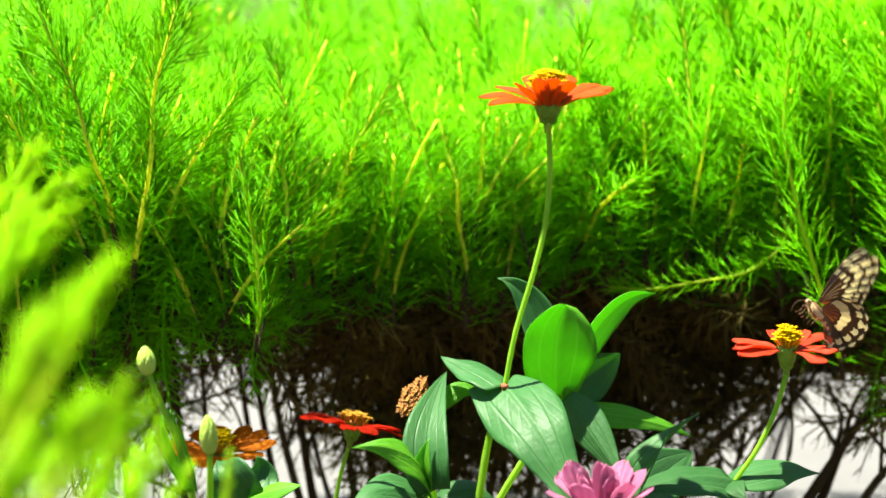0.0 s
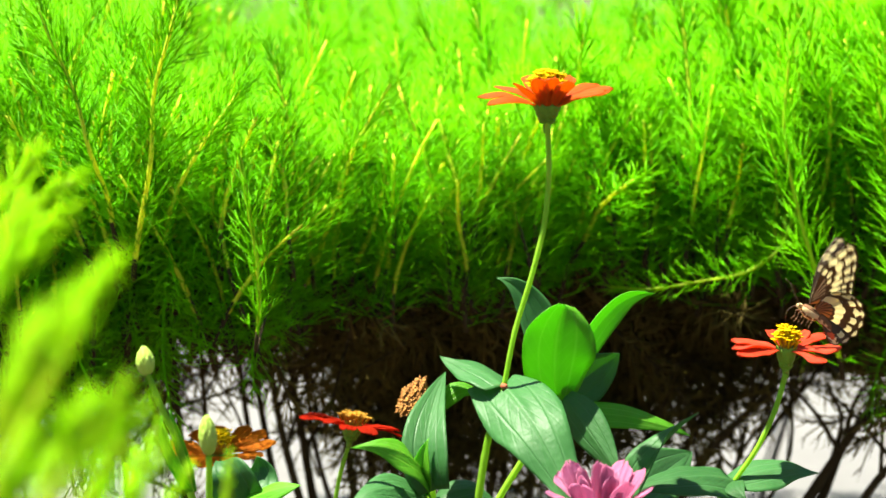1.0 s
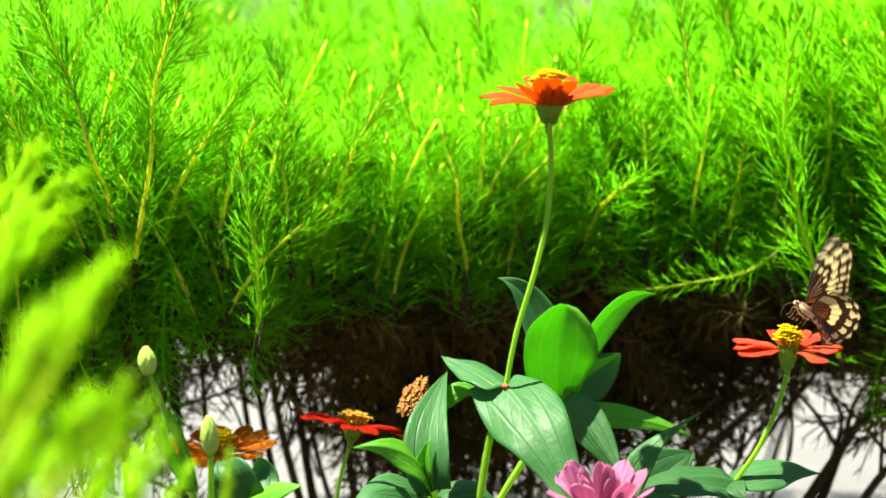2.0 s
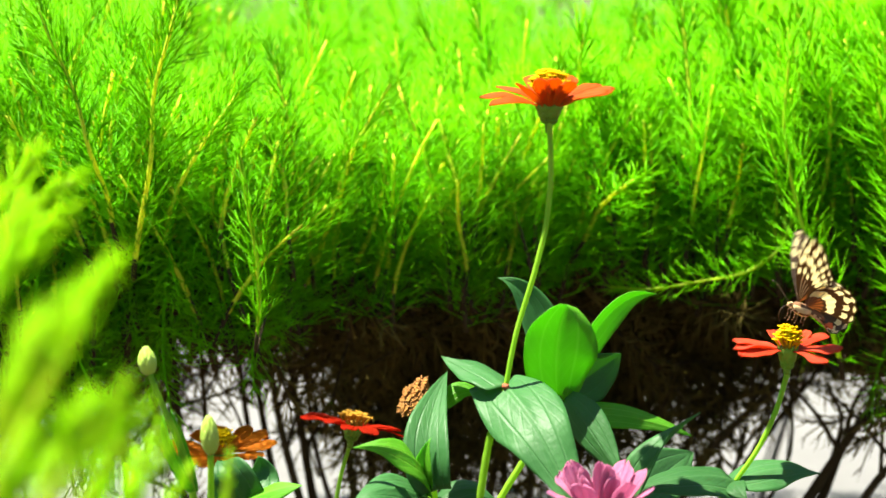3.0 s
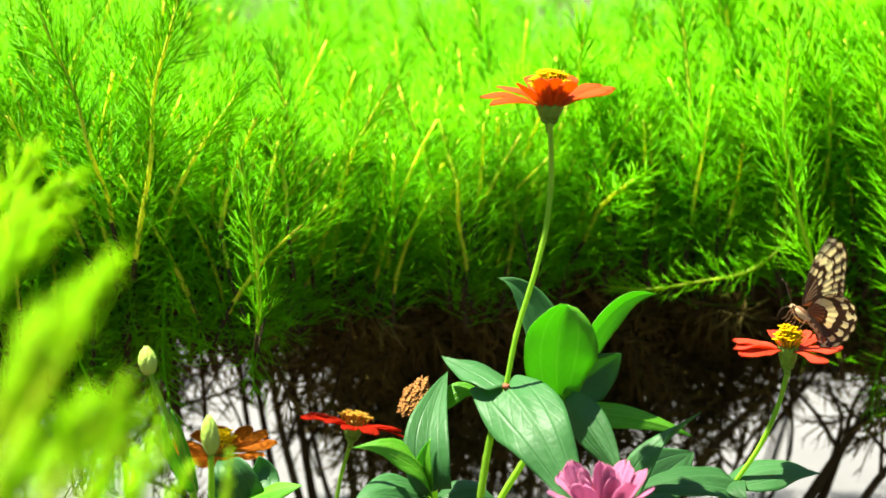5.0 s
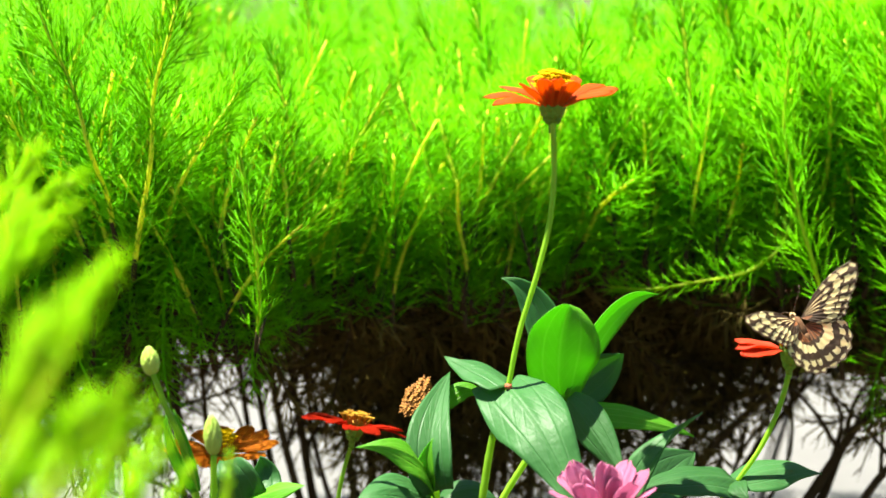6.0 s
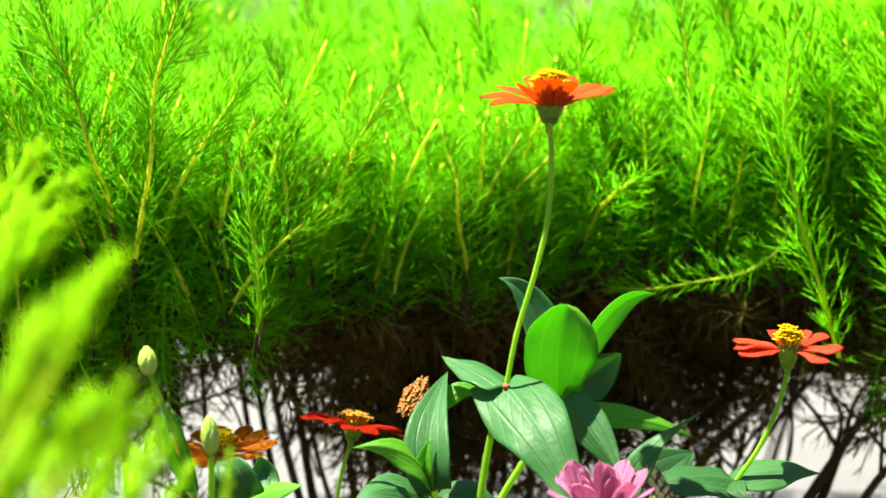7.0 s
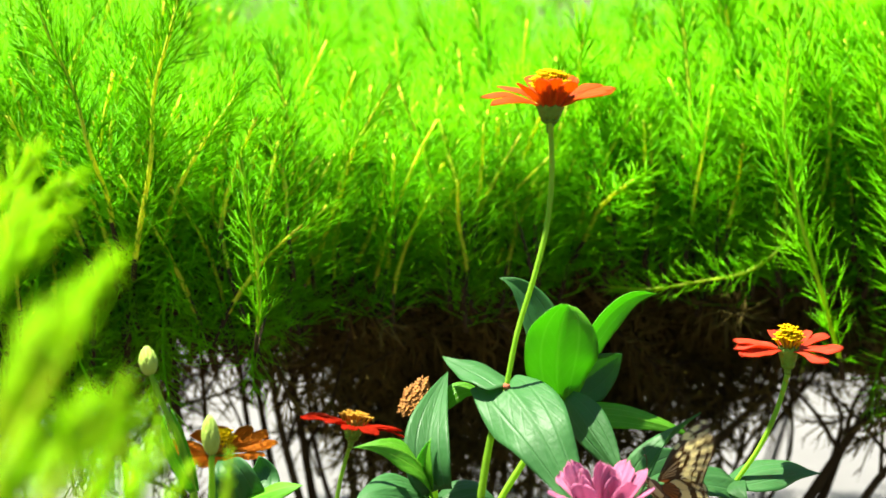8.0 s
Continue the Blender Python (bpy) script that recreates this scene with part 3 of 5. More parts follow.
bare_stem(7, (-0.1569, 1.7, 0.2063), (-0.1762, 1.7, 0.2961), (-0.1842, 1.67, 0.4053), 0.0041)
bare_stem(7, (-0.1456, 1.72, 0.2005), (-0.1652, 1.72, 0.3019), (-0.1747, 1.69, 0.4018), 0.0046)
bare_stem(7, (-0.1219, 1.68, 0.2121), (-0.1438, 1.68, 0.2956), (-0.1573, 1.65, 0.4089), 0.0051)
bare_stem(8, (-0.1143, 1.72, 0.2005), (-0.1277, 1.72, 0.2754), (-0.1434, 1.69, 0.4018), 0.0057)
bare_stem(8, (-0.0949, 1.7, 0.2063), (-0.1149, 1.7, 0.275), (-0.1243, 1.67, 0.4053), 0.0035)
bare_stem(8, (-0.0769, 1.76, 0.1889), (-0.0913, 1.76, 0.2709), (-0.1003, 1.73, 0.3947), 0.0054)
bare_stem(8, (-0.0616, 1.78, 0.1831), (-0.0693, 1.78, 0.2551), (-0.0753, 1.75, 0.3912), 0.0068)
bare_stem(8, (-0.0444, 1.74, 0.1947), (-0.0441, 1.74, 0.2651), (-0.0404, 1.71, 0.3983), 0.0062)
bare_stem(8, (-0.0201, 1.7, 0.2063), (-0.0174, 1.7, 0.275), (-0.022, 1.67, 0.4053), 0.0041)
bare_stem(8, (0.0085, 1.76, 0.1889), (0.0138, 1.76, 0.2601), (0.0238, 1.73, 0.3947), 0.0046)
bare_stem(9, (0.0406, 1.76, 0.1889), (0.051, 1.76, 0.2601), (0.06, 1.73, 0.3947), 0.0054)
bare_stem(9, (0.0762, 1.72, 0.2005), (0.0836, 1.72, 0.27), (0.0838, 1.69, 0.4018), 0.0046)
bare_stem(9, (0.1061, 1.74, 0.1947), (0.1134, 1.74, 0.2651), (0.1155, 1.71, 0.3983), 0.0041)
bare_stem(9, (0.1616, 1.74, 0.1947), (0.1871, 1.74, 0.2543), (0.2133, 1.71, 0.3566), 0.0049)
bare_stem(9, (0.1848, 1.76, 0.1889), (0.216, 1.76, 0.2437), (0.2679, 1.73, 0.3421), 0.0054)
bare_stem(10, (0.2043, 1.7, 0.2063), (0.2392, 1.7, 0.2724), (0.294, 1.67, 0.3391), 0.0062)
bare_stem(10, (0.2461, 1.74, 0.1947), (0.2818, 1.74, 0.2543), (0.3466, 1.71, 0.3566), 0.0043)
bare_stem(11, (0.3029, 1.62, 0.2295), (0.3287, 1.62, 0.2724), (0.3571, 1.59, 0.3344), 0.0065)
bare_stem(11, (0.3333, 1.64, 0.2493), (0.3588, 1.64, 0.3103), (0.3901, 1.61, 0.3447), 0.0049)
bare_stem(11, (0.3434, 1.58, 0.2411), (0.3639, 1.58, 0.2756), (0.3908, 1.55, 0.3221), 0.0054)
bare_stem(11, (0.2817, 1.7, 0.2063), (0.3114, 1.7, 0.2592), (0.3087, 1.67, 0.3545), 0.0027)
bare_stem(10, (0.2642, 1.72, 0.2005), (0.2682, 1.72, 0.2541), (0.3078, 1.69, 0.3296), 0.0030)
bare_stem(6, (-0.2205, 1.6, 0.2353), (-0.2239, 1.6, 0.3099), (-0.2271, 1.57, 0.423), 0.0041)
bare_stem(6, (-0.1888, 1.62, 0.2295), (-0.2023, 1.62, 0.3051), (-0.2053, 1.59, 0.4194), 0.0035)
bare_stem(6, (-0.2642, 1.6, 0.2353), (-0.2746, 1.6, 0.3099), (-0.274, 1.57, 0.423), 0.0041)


def shade_thatch(owner, x0, x1, y0, y1, z_low, z_high, count):
    """Brown twigs added between the stems to stand in for the dark shade there."""
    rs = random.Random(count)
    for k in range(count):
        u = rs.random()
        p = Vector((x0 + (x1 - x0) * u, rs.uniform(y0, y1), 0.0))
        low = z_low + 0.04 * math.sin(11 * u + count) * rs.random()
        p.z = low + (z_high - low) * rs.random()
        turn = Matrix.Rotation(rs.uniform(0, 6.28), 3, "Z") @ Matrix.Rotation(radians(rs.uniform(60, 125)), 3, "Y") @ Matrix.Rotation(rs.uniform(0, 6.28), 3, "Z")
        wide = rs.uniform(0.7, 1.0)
        part("dry_twig", rs.choice(SHADE_TWIGS), owner, m=Matrix.LocRotScale(p, turn.to_quaternion(), (wide, wide, rs.uniform(0.5, 0.8))))


shade_thatch(BUSHES[8], -0.095, 0.08, 1.72, 1.95, 0.26, 0.45, 125)
shade_thatch(BUSHES[9], 0.04, 0.225, 1.72, 1.95, 0.265, 0.45, 180)
shade_thatch(BUSHES[10], 0.23, 0.36, 1.72, 1.95, 0.345, 0.46, 42)
shade_thatch(BUSHES[7], -0.24, -0.09, 1.66, 1.86, 0.39, 0.46, 40)
shade_thatch(BUSHES[6], -0.45, -0.24, 1.60, 1.80, 0.28, 0.46, 76)
shade_thatch(BUSHES[11], 0.38, 0.55, 1.62, 1.86, 0.33, 0.44, 26)
shade_thatch(BUSHES[2], -0.30, 0.06, 1.38, 1.60, 0.44, 0.50, 46)
shade_thatch(BUSHES[3], 0.05, 0.50, 1.50, 1.70, 0.43, 0.50, 56)


def meadow():
    """The same plants going on behind the path, joined."""
    rs = random.Random(5)
    V, F, W, o = [], [], [], 0
    protos = []
    for k in range(6):
        pts = [(0, 0, 0), (0.01, 0, 0.2), (rs.uniform(0, 0.05), rs.uniform(-0.03, 0.03), 0.42), (rs.uniform(0.02, 0.1), rs.uniform(-0.04, 0.04), 0.62)]
        protos.append(shoot_arrays(pts, 0.003, 0.001, 0.25, 30, 0.095, 300 + k, forks=1, thread_r=0.0020, sides=4, steps=3))
    # low brown shoots added as the shaded foot of the far row
    dry_dark = []
    for k in range(4):
        pts = [(0, 0, 0), (0.02, 0, 0.12), (rs.uniform(0, 0.06), rs.uniform(-0.05, 0.05), 0.26), (rs.uniform(0.02, 0.12), rs.uniform(-0.06, 0.06), 0.40)]
        v, f, w = shoot_arrays(pts, 0.004, 0.0015, 0.02, 30, 0.11, 340 + k, forks=1, thread_r=0.0024, sides=4, spread=70, steps=3)
        dry_dark.append((v, f, [2 + q for q in w]))
    for k in range(1150):
        edge = k < 420
        y = rs.uniform(3.50, 4.05) if edge else 3.9 + 11.0 * rs.random() ** 1.5
        x = rs.uniform(-0.30, 0.30) * (y + 0.6)
        if y < 4.6:
            y -= 0.25 * x
        v, f, w = rs.choice(dry_dark if edge and k % 2 else protos)
        a, sc = rs.uniform(0, 6.28), rs.uniform(0.85, 1.12) * (1 + 0.014 * (y - 3.5))
        ca, sa = math.cos(a), math.sin(a)
        q = v * sc
        V.append(np.stack([q[:, 0] * ca - q[:, 1] * sa + x, q[:, 0] * sa + q[:, 1] * ca + y, q[:, 2] - 0.02], 1))
        F += [tuple(i + o for i in g) for g in f]
        W += w
        o += len(v)
    ob = new("meadow", mesh_of("meadow", np.concatenate(V).tolist(), F, [M_SHOOT, M_NEEDLE, M_WOOD_AND_SHADE, M_DRY_SHADE], W))
    tagged(ob, "dense bright green feathery plants growing behind the path", "plants", kind="stuff")


meadow()


# ---------------------------------------------------------------- shoots that stand out of the row
def long_shoot(owner, points, count=60, size=0.045, start=0.05, r0=0.0022, r1=0.0009, seed=1, label="", **kw):
    kw.setdefault("thread_r", 0.00042)
    kw.setdefault("spread", 44)
    x, y, z = points[0]
    legs = len(points)
    points = [(x, y + 0.12, z + 0.02), (x, y + 0.05, z + 0.01)] + [Vector(points[0]).lerp(Vector(points[1]), 0.35)] + list(points[1:])
    # the root end takes the dark shade colour and is lost in the leaves
    start, kw["foot"] = (2 + start * (legs - 1)) / (legs + 1), 2.4 / (legs + 1)
    part("shoot", shoot_mesh("shoot", points, r0, r1, start, count, size, seed, stem_mat=kw.pop("stem_mat", M_YSTEM), forks=kw.pop("forks", 3), **kw), BUSHES[owner], label)


YEL = "long feathery shoot with a yellow-green stem"
long_shoot(0, [(-0.196, 1.19, 0.5044), (-0.1874, 1.17, 0.5429), (-0.1767, 1.16, 0.5961), (-0.1747, 1.16, 0.6303), (-0.1625, 1.16, 0.6744), (-0.1583, 1.17, 0.7013)], 110, 0.045, seed=11, label=YEL, r0=0.0024)
long_shoot(1, [(-0.1813, 1.22, 0.5142), (-0.1723, 1.2, 0.5533), (-0.1584, 1.18, 0.5821), (-0.1433, 1.18, 0.6065), (-0.1256, 1.19, 0.632)], 80, 0.04, seed=12, label=YEL)
long_shoot(0, [(-0.2016, 1.19, 0.5224), (-0.2059, 1.17, 0.5674), (-0.2125, 1.15, 0.5987), (-0.2211, 1.15, 0.6343), (-0.2353, 1.15, 0.6679), (-0.243, 1.15, 0.6946)], 100, 0.048, seed=13, label=YEL, r0=0.0023)
long_shoot(0, [(-0.2109, 1.24, 0.5261), (-0.2111, 1.22, 0.5618), (-0.2081, 1.2, 0.6032), (-0.2005, 1.2, 0.642), (-0.1964, 1.2, 0.6665)], 70, 0.045, seed=14, label=YEL)
long_shoot(0, [(-0.2673, 1.26, 0.5309), (-0.2584, 1.24, 0.5926), (-0.2589, 1.22, 0.6303), (-0.2693, 1.22, 0.666)], 70, 0.045, seed=15, label=YEL)
long_shoot(0, [(-0.2523, 1.28, 0.5358), (-0.2488, 1.26, 0.5909), (-0.2427, 1.24, 0.6328), (-0.2244, 1.24, 0.6762)], 70, 0.045, seed=16, label=YEL)
long_shoot(1, [(-0.1132, 1.13, 0.4731), (-0.1101, 1.13, 0.5006), (-0.1101, 1.13, 0.5279), (-0.1146, 1.13, 0.5618), (-0.1201, 1.13, 0.5971)], 46, 0.03, seed=17, label=YEL, stem_mat=M_SHOOT, r0=0.0009, r1=0.0014, spread=26)
long_shoot(1, [(-0.0884, 1.32, 0.4671), (-0.0922, 1.3, 0.5333), (-0.0998, 1.28, 0.5816), (-0.1069, 1.28, 0.6231), (-0.1149, 1.29, 0.6527)], 80, 0.042, seed=18, label=YEL)
long_shoot(2, [(-0.0747, 1.36, 0.4765), (-0.0731, 1.34, 0.5362), (-0.062, 1.32, 0.5818), (-0.0367, 1.33, 0.6279)], 70, 0.042, seed=19, label=YEL)
long_shoot(2, [(-0.1203, 1.7, 0.5175), (-0.1113, 1.63, 0.5973), (-0.1105, 1.6, 0.6554), (-0.114, 1.6, 0.6879)], 50, 0.045, seed=20, label=YEL, r0=0.003)
long_shoot(5, [(0.2992, 1.39, 0.3954), (0.2787, 1.35, 0.4495), (0.2598, 1.33, 0.5015), (0.2446, 1.33, 0.5533), (0.2368, 1.33, 0.5966), (0.2394, 1.33, 0.6513)], 66, 0.042, seed=21, label=YEL, stem_mat=M_SHOOT, r0=0.0026, spread=36)
long_shoot(4, [(0.1899, 1.47, 0.4806), (0.1895, 1.44, 0.5325), (0.1936, 1.42, 0.577), (0.1994, 1.42, 0.623)], 70, 0.045, seed=22, label=YEL)
long_shoot(4, [(0.229, 1.54, 0.5025), (0.2295, 1.5, 0.5612), (0.2325, 1.48, 0.6068), (0.2238, 1.48, 0.6458)], 70, 0.045, seed=23, label=YEL)
long_shoot(5, [(0.321, 1.51, 0.5063), (0.3172, 1.47, 0.5727), (0.3048, 1.45, 0.6299), (0.2951, 1.45, 0.6722)], 70, 0.05, seed=24, label=YEL)
long_shoot(5, [(0.3366, 1.46, 0.504), (0.3294, 1.42, 0.577), (0.3169, 1.4, 0.6323), (0.3193, 1.4, 0.6853)], 70, 0.05, seed=25, label=YEL)
long_shoot(3, [(0.1799, 1.61, 0.4839), (0.1722, 1.57, 0.5454), (0.1771, 1.55, 0.5932), (0.1732, 1.55, 0.6341)], 60, 0.045, seed=26, label=YEL)
long_shoot(10, [(0.1862, 1.85, 0.5398), (0.1792, 1.78, 0.6192), (0.1722, 1.75, 0.6816), (0.1703, 1.75, 0.712)], 40, 0.05, seed=27, label=YEL, r0=0.003)
long_shoot(10, [(0.249, 1.85, 0.5398), (0.2445, 1.78, 0.6192), (0.2423, 1.75, 0.6766), (0.2401, 1.75, 0.712)], 40, 0.05, seed=28, label=YEL, r0=0.0028)
long_shoot(3, [(0.1278, 1.56, 0.4999), (0.1275, 1.52, 0.5594), (0.1285, 1.5, 0.6011)], 50, 0.045, seed=29, label=YEL)
long_shoot(4, [(0.2713, 1.45, 0.5443), (0.2596, 1.42, 0.52), (0.2441, 1.4, 0.4995), (0.2235, 1.4, 0.486), (0.1903, 1.4, 0.4792), (0.1539, 1.41, 0.4717), (0.1262, 1.43, 0.4702)], 84, 0.026, 0.2, 0.0017, 0.0009, 30, "pale stem bent over sideways", spread=60, stem_mat=M_SHOOT)

# plants close to the lens
near_plant = thing("near_feathery_plant", (-0.12, 0.28, 0), "pale green feathery plant close to the lens", "plant")
# foot, bend and tip of each shoot, and the length of its leaves
NEAR_SHOOTS = [((-0.0676, 0.3024, 0.6337), (-0.0609, 0.3024, 0.6453), (-0.0526, 0.3024, 0.654), 0.006536),
               ((-0.0622, 0.2856, 0.6357), (-0.0559, 0.2856, 0.6461), (-0.0518, 0.2856, 0.6548), 0.005762),
               ((-0.0659, 0.2688, 0.6361), (-0.06, 0.2688, 0.6452), (-0.0557, 0.2688, 0.6526), 0.006536),
               ((-0.0648, 0.2604, 0.6333), (-0.0599, 0.2604, 0.6413), (-0.0557, 0.2604, 0.6501), 0.006536),
               ((-0.0767, 0.3024, 0.6337), (-0.0727, 0.3024, 0.6466), (-0.0687, 0.3024, 0.6576), 0.006536),
               ((-0.0871, 0.3528, 0.6313), (-0.0813, 0.3528, 0.6463), (-0.0778, 0.3528, 0.659), 0.0072239999999999995),
               ((-0.0618, 0.294, 0.6174), (-0.0554, 0.294, 0.6274), (-0.0498, 0.294, 0.6365), 0.006106),
               ((-0.0609, 0.3024, 0.6131), (-0.0533, 0.3024, 0.6235), (-0.0481, 0.3024, 0.6309), 0.005762),
               ((-0.06, 0.2772, 0.6221), (-0.0564, 0.2772, 0.6307), (-0.052, 0.2772, 0.6375), 0.006106),
               ((-0.0657, 0.2688, 0.6194), (-0.0613, 0.2688, 0.6278), (-0.057, 0.2688, 0.6361), 0.0072239999999999995),
               ((-0.0681, 0.2856, 0.6126), (-0.0627, 0.2856, 0.6197), (-0.0581, 0.2856, 0.6277), 0.0072239999999999995),
               ((-0.0586, 0.3192, 0.6043), (-0.0526, 0.3192, 0.6123), (-0.0476, 0.3192, 0.6202), 0.005418),
               ((-0.0504, 0.42, 0.5701), (-0.0489, 0.42, 0.582), (-0.0477, 0.42, 0.595), 0.002924),
               ((-0.0758, 0.42, 0.5741), (-0.0698, 0.42, 0.5872), (-0.0638, 0.42, 0.6002), 0.00516),
               ((-0.0737, 0.4368, 0.5636), (-0.0654, 0.4368, 0.5759), (-0.0593, 0.4368, 0.5868), 0.00516),
               ((-0.0755, 0.3864, 0.589), (-0.0699, 0.3864, 0.601), (-0.0662, 0.3864, 0.6106), 0.0055899999999999995),
               ((-0.0836, 0.4704, 0.5531), (-0.0797, 0.4704, 0.5678), (-0.0773, 0.4704, 0.581), 0.00602),
               ((-0.0759, 0.3024, 0.6055), (-0.0719, 0.3024, 0.615), (-0.068, 0.3024, 0.6225), 0.007911999999999999),
               ((-0.0645, 0.3192, 0.6003), (-0.0614, 0.3192, 0.6073), (-0.0574, 0.3192, 0.6143), 0.0072239999999999995),
               ((-0.1309, 0.5208, 0.6223), (-0.118, 0.5208, 0.6363), (-0.1008, 0.5208, 0.6456), 0.0129),
               ((-0.139, 0.5544, 0.6256), (-0.1271, 0.5544, 0.6372), (-0.1186, 0.5544, 0.6487), 0.0129),
               ((-0.1224, 0.504, 0.6172), (-0.1114, 0.504, 0.6323), (-0.1008, 0.504, 0.6384), 0.0129),
               ((-0.1074, 0.42, 0.6208), (-0.0982, 0.42, 0.6335), (-0.0904, 0.42, 0.6424), 0.0129)]
for i, (foot, bend, tip, size) in enumerate(NEAR_SHOOTS):
    pts = [(-0.12 + 0.01 * (i % 3), 0.28 + 0.01 * (i % 4), 0.0), ((foot[0] - 0.12) / 2 - 0.01, foot[1], foot[2] * 0.6), foot, bend, tip]
    part("shoot", shoot_mesh("shoot", pts, 0.0011, 0.0006, 0.62, 20, size, 500 + i, forks=2, thread_r=0.00042, spread=30, leaf_mat=M_PALE), near_plant)


# ---------------------------------------------------------------- zinnias
PLANTS = []


def zinnia(base, label, name="zinnia_plant"):
    ob = thing(name, (base[0], base[1], 0), label, "flower", "zinnias")
    PLANTS.append(ob)
    return ob


def ray_ring(n, r0, r1, length, width, seed, jitter=6):
    rs = random.Random(seed)
    return [(360 * k / n + rs.uniform(-jitter, jitter), r0 + rs.uniform(-6, 6), r1 + rs.uniform(-9, 9), length * rs.uniform(0.9, 1.06), width * rs.uniform(0.9, 1.08)) for k in range(n)]


# tall zinnia with one orange-red flower over a pair of clasping leaves
z = zinnia((0.0125, 0.8900, 0.4220), "tall zinnia with an orange-red flower on a long bent stem")
g = (0.0125, 0.8900, 0.4220)
stem(z, [(g[0] - 0.01, g[1], -0.02), (g[0] - 0.005, g[1], 0.2), (0.0176, 0.8947, 0.4555), (0.0228, 0.8988, 0.4850), (0.0295, 0.9018, 0.5060)], 0.0021, 0.0017)
stem(z, [(0.0295, 0.9018, 0.5060), (0.0347, 0.9054, 0.5320), (0.0436, 0.9096, 0.5615), (0.0493, 0.9130, 0.5856), (0.0512, 0.9160, 0.6071), (0.0504, 0.9199, 0.6353)], 0.0013, 0.0014, name="flower_stalk")
leaf(z, (0.0296, 0.9027, 0.5055), (0.0450, 0.8690, 0.4900), (0.0620, 0.8440, 0.4590), 0.043, (0.95, -0.30, 0.06), shape="heart", fold=0.16, wave=0.05, seed=3, nu=24, nv=16)
leaf(z, (0.0295, 0.9019, 0.5068), (0.0168, 0.9178, 0.5123), (-0.0011, 0.9333, 0.5149), 0.026, (-0.15, -0.95, -0.12), fold=0.3, wave=0.03, seed=4)
v, f = revolve([(0.0010, -0.0010), (0.0017, -0.0005), (0.0019, 0.0001), (0.0017, 0.0007), (0.0013, 0.0013)], 14, 0.06, 2)
part("stem_node", mesh_of("stem_node", v, f, [M_NODE]), z, "small reddish-brown stem node", pose(0.0296, 0.9008, 0.5070, 12, 8, 0))
F1 = [(4, 24, 10, 0.0275, 0.0125), (30, 30, 10, 0.026, 0.012), (66, 36, 16, 0.027, 0.012), (104, 36, 16, 0.027, 0.012), (142, 28, 4, 0.027, 0.012), (174, 20, -2, 0.0285, 0.011),
      (203, 18, -8, 0.0265, 0.010), (228, 42, 30, 0.0230, 0.0090), (252, 58, 50, 0.0190, 0.0080), (276, 62, 52, 0.0185, 0.0080), (300, 54, 40, 0.0200, 0.0090), (332, 28, 14, 0.027, 0.0135)]
flower_head(z, upright((0.0504, 0.9207, 0.6404), 4, 0), F1, M_ORANGE, 0.03, cup=0.0068, dome=0.5, disc_r=0.0074, disc_h=0.0120, florets=70, seed=5, label="orange-red single bloom with a yellow disc")

# leafy shoot behind it
z = zinnia((0.0217, 0.9383, 0.4069), "leafy zinnia shoot with upright bright green leaves")
g = (0.0217, 0.9383, 0.4069)
stem(z, [(g[0] - 0.01, g[1], -0.02), (g[0], g[1], 0.2), (0.0288, 0.9430, 0.4403), (0.0431, 0.9463, 0.4635), (0.0574, 0.9501, 0.4903)], 0.0019, 0.0016)
leaf(z, (0.0577, 0.9539, 0.4886), (0.0571, 0.9439, 0.5180), (0.0617, 0.9399, 0.5399), 0.037, (1.0, 0.15, 0.0), M_YOUNG, shape="oval", fold=0.36, wave=0.06, seed=7)
leaf(z, (0.0620, 0.9552, 0.4907), (0.0840, 0.9657, 0.5296), (0.1091, 0.9722, 0.5402), 0.018, (0.35, 0.5, -0.75), M_YOUNG, fold=0.3, shape="lance", seed=8)
leaf(z, (0.0583, 0.9650, 0.4885), (0.0469, 0.9759, 0.5308), (0.0280, 0.9783, 0.5475), 0.020, (0.6, 0.3, 0.7), fold=0.3, shape="lance", seed=9)
leaf(z, (0.0594, 0.9599, 0.4882), (0.0777, 0.9666, 0.5000), (0.0911, 0.9679, 0.5095), 0.026, (0.5, 0.2, -0.8), fold=0.2, seed=10)
leaf(z, (0.0611, 0.9403, 0.4925), (0.0740, 0.9231, 0.4778), (0.0887, 0.9049, 0.4564), 0.020, (0.75, -0.3, 0.5), fold=0.3, shape="lance", seed=11)
leaf(z, (0.0591, 0.9538, 0.4807), (0.0936, 0.9536, 0.4799), (0.1258, 0.9523, 0.4702), 0.014, (0.05, 0.5, 0.8), M_YOUNG, fold=0.2, shape="lance", seed=12)

# zinnia on which the butterfly feeds
z = zinnia((0.1331, 0.9383, 0.4069), "zinnia with a flat orange-red flower over paired leaves")
g = (0.1331, 0.9383, 0.4069)
stem(z, [(g[0] - 0.02, g[1], -0.02), (g[0] - 0.01, g[1], 0.2), (0.1388, 0.9425, 0.4366), (0.1471, 0.9442, 0.4487)], 0.0026, 0.0020)
stem(z, [(0.1471, 0.9441, 0.4482), (0.1588, 0.9465, 0.4649), (0.1688, 0.9495, 0.4861), (0.1737, 0.9527, 0.5020)], 0.0012, 0.0014, name="flower_stalk")
leaf(z, (0.1471, 0.9442, 0.4485), (0.1240, 0.9299, 0.4546), (0.0949, 0.9193, 0.4508), 0.032, (0.15, -0.85, -0.25), fold=0.2, wave=0.03, seed=14)
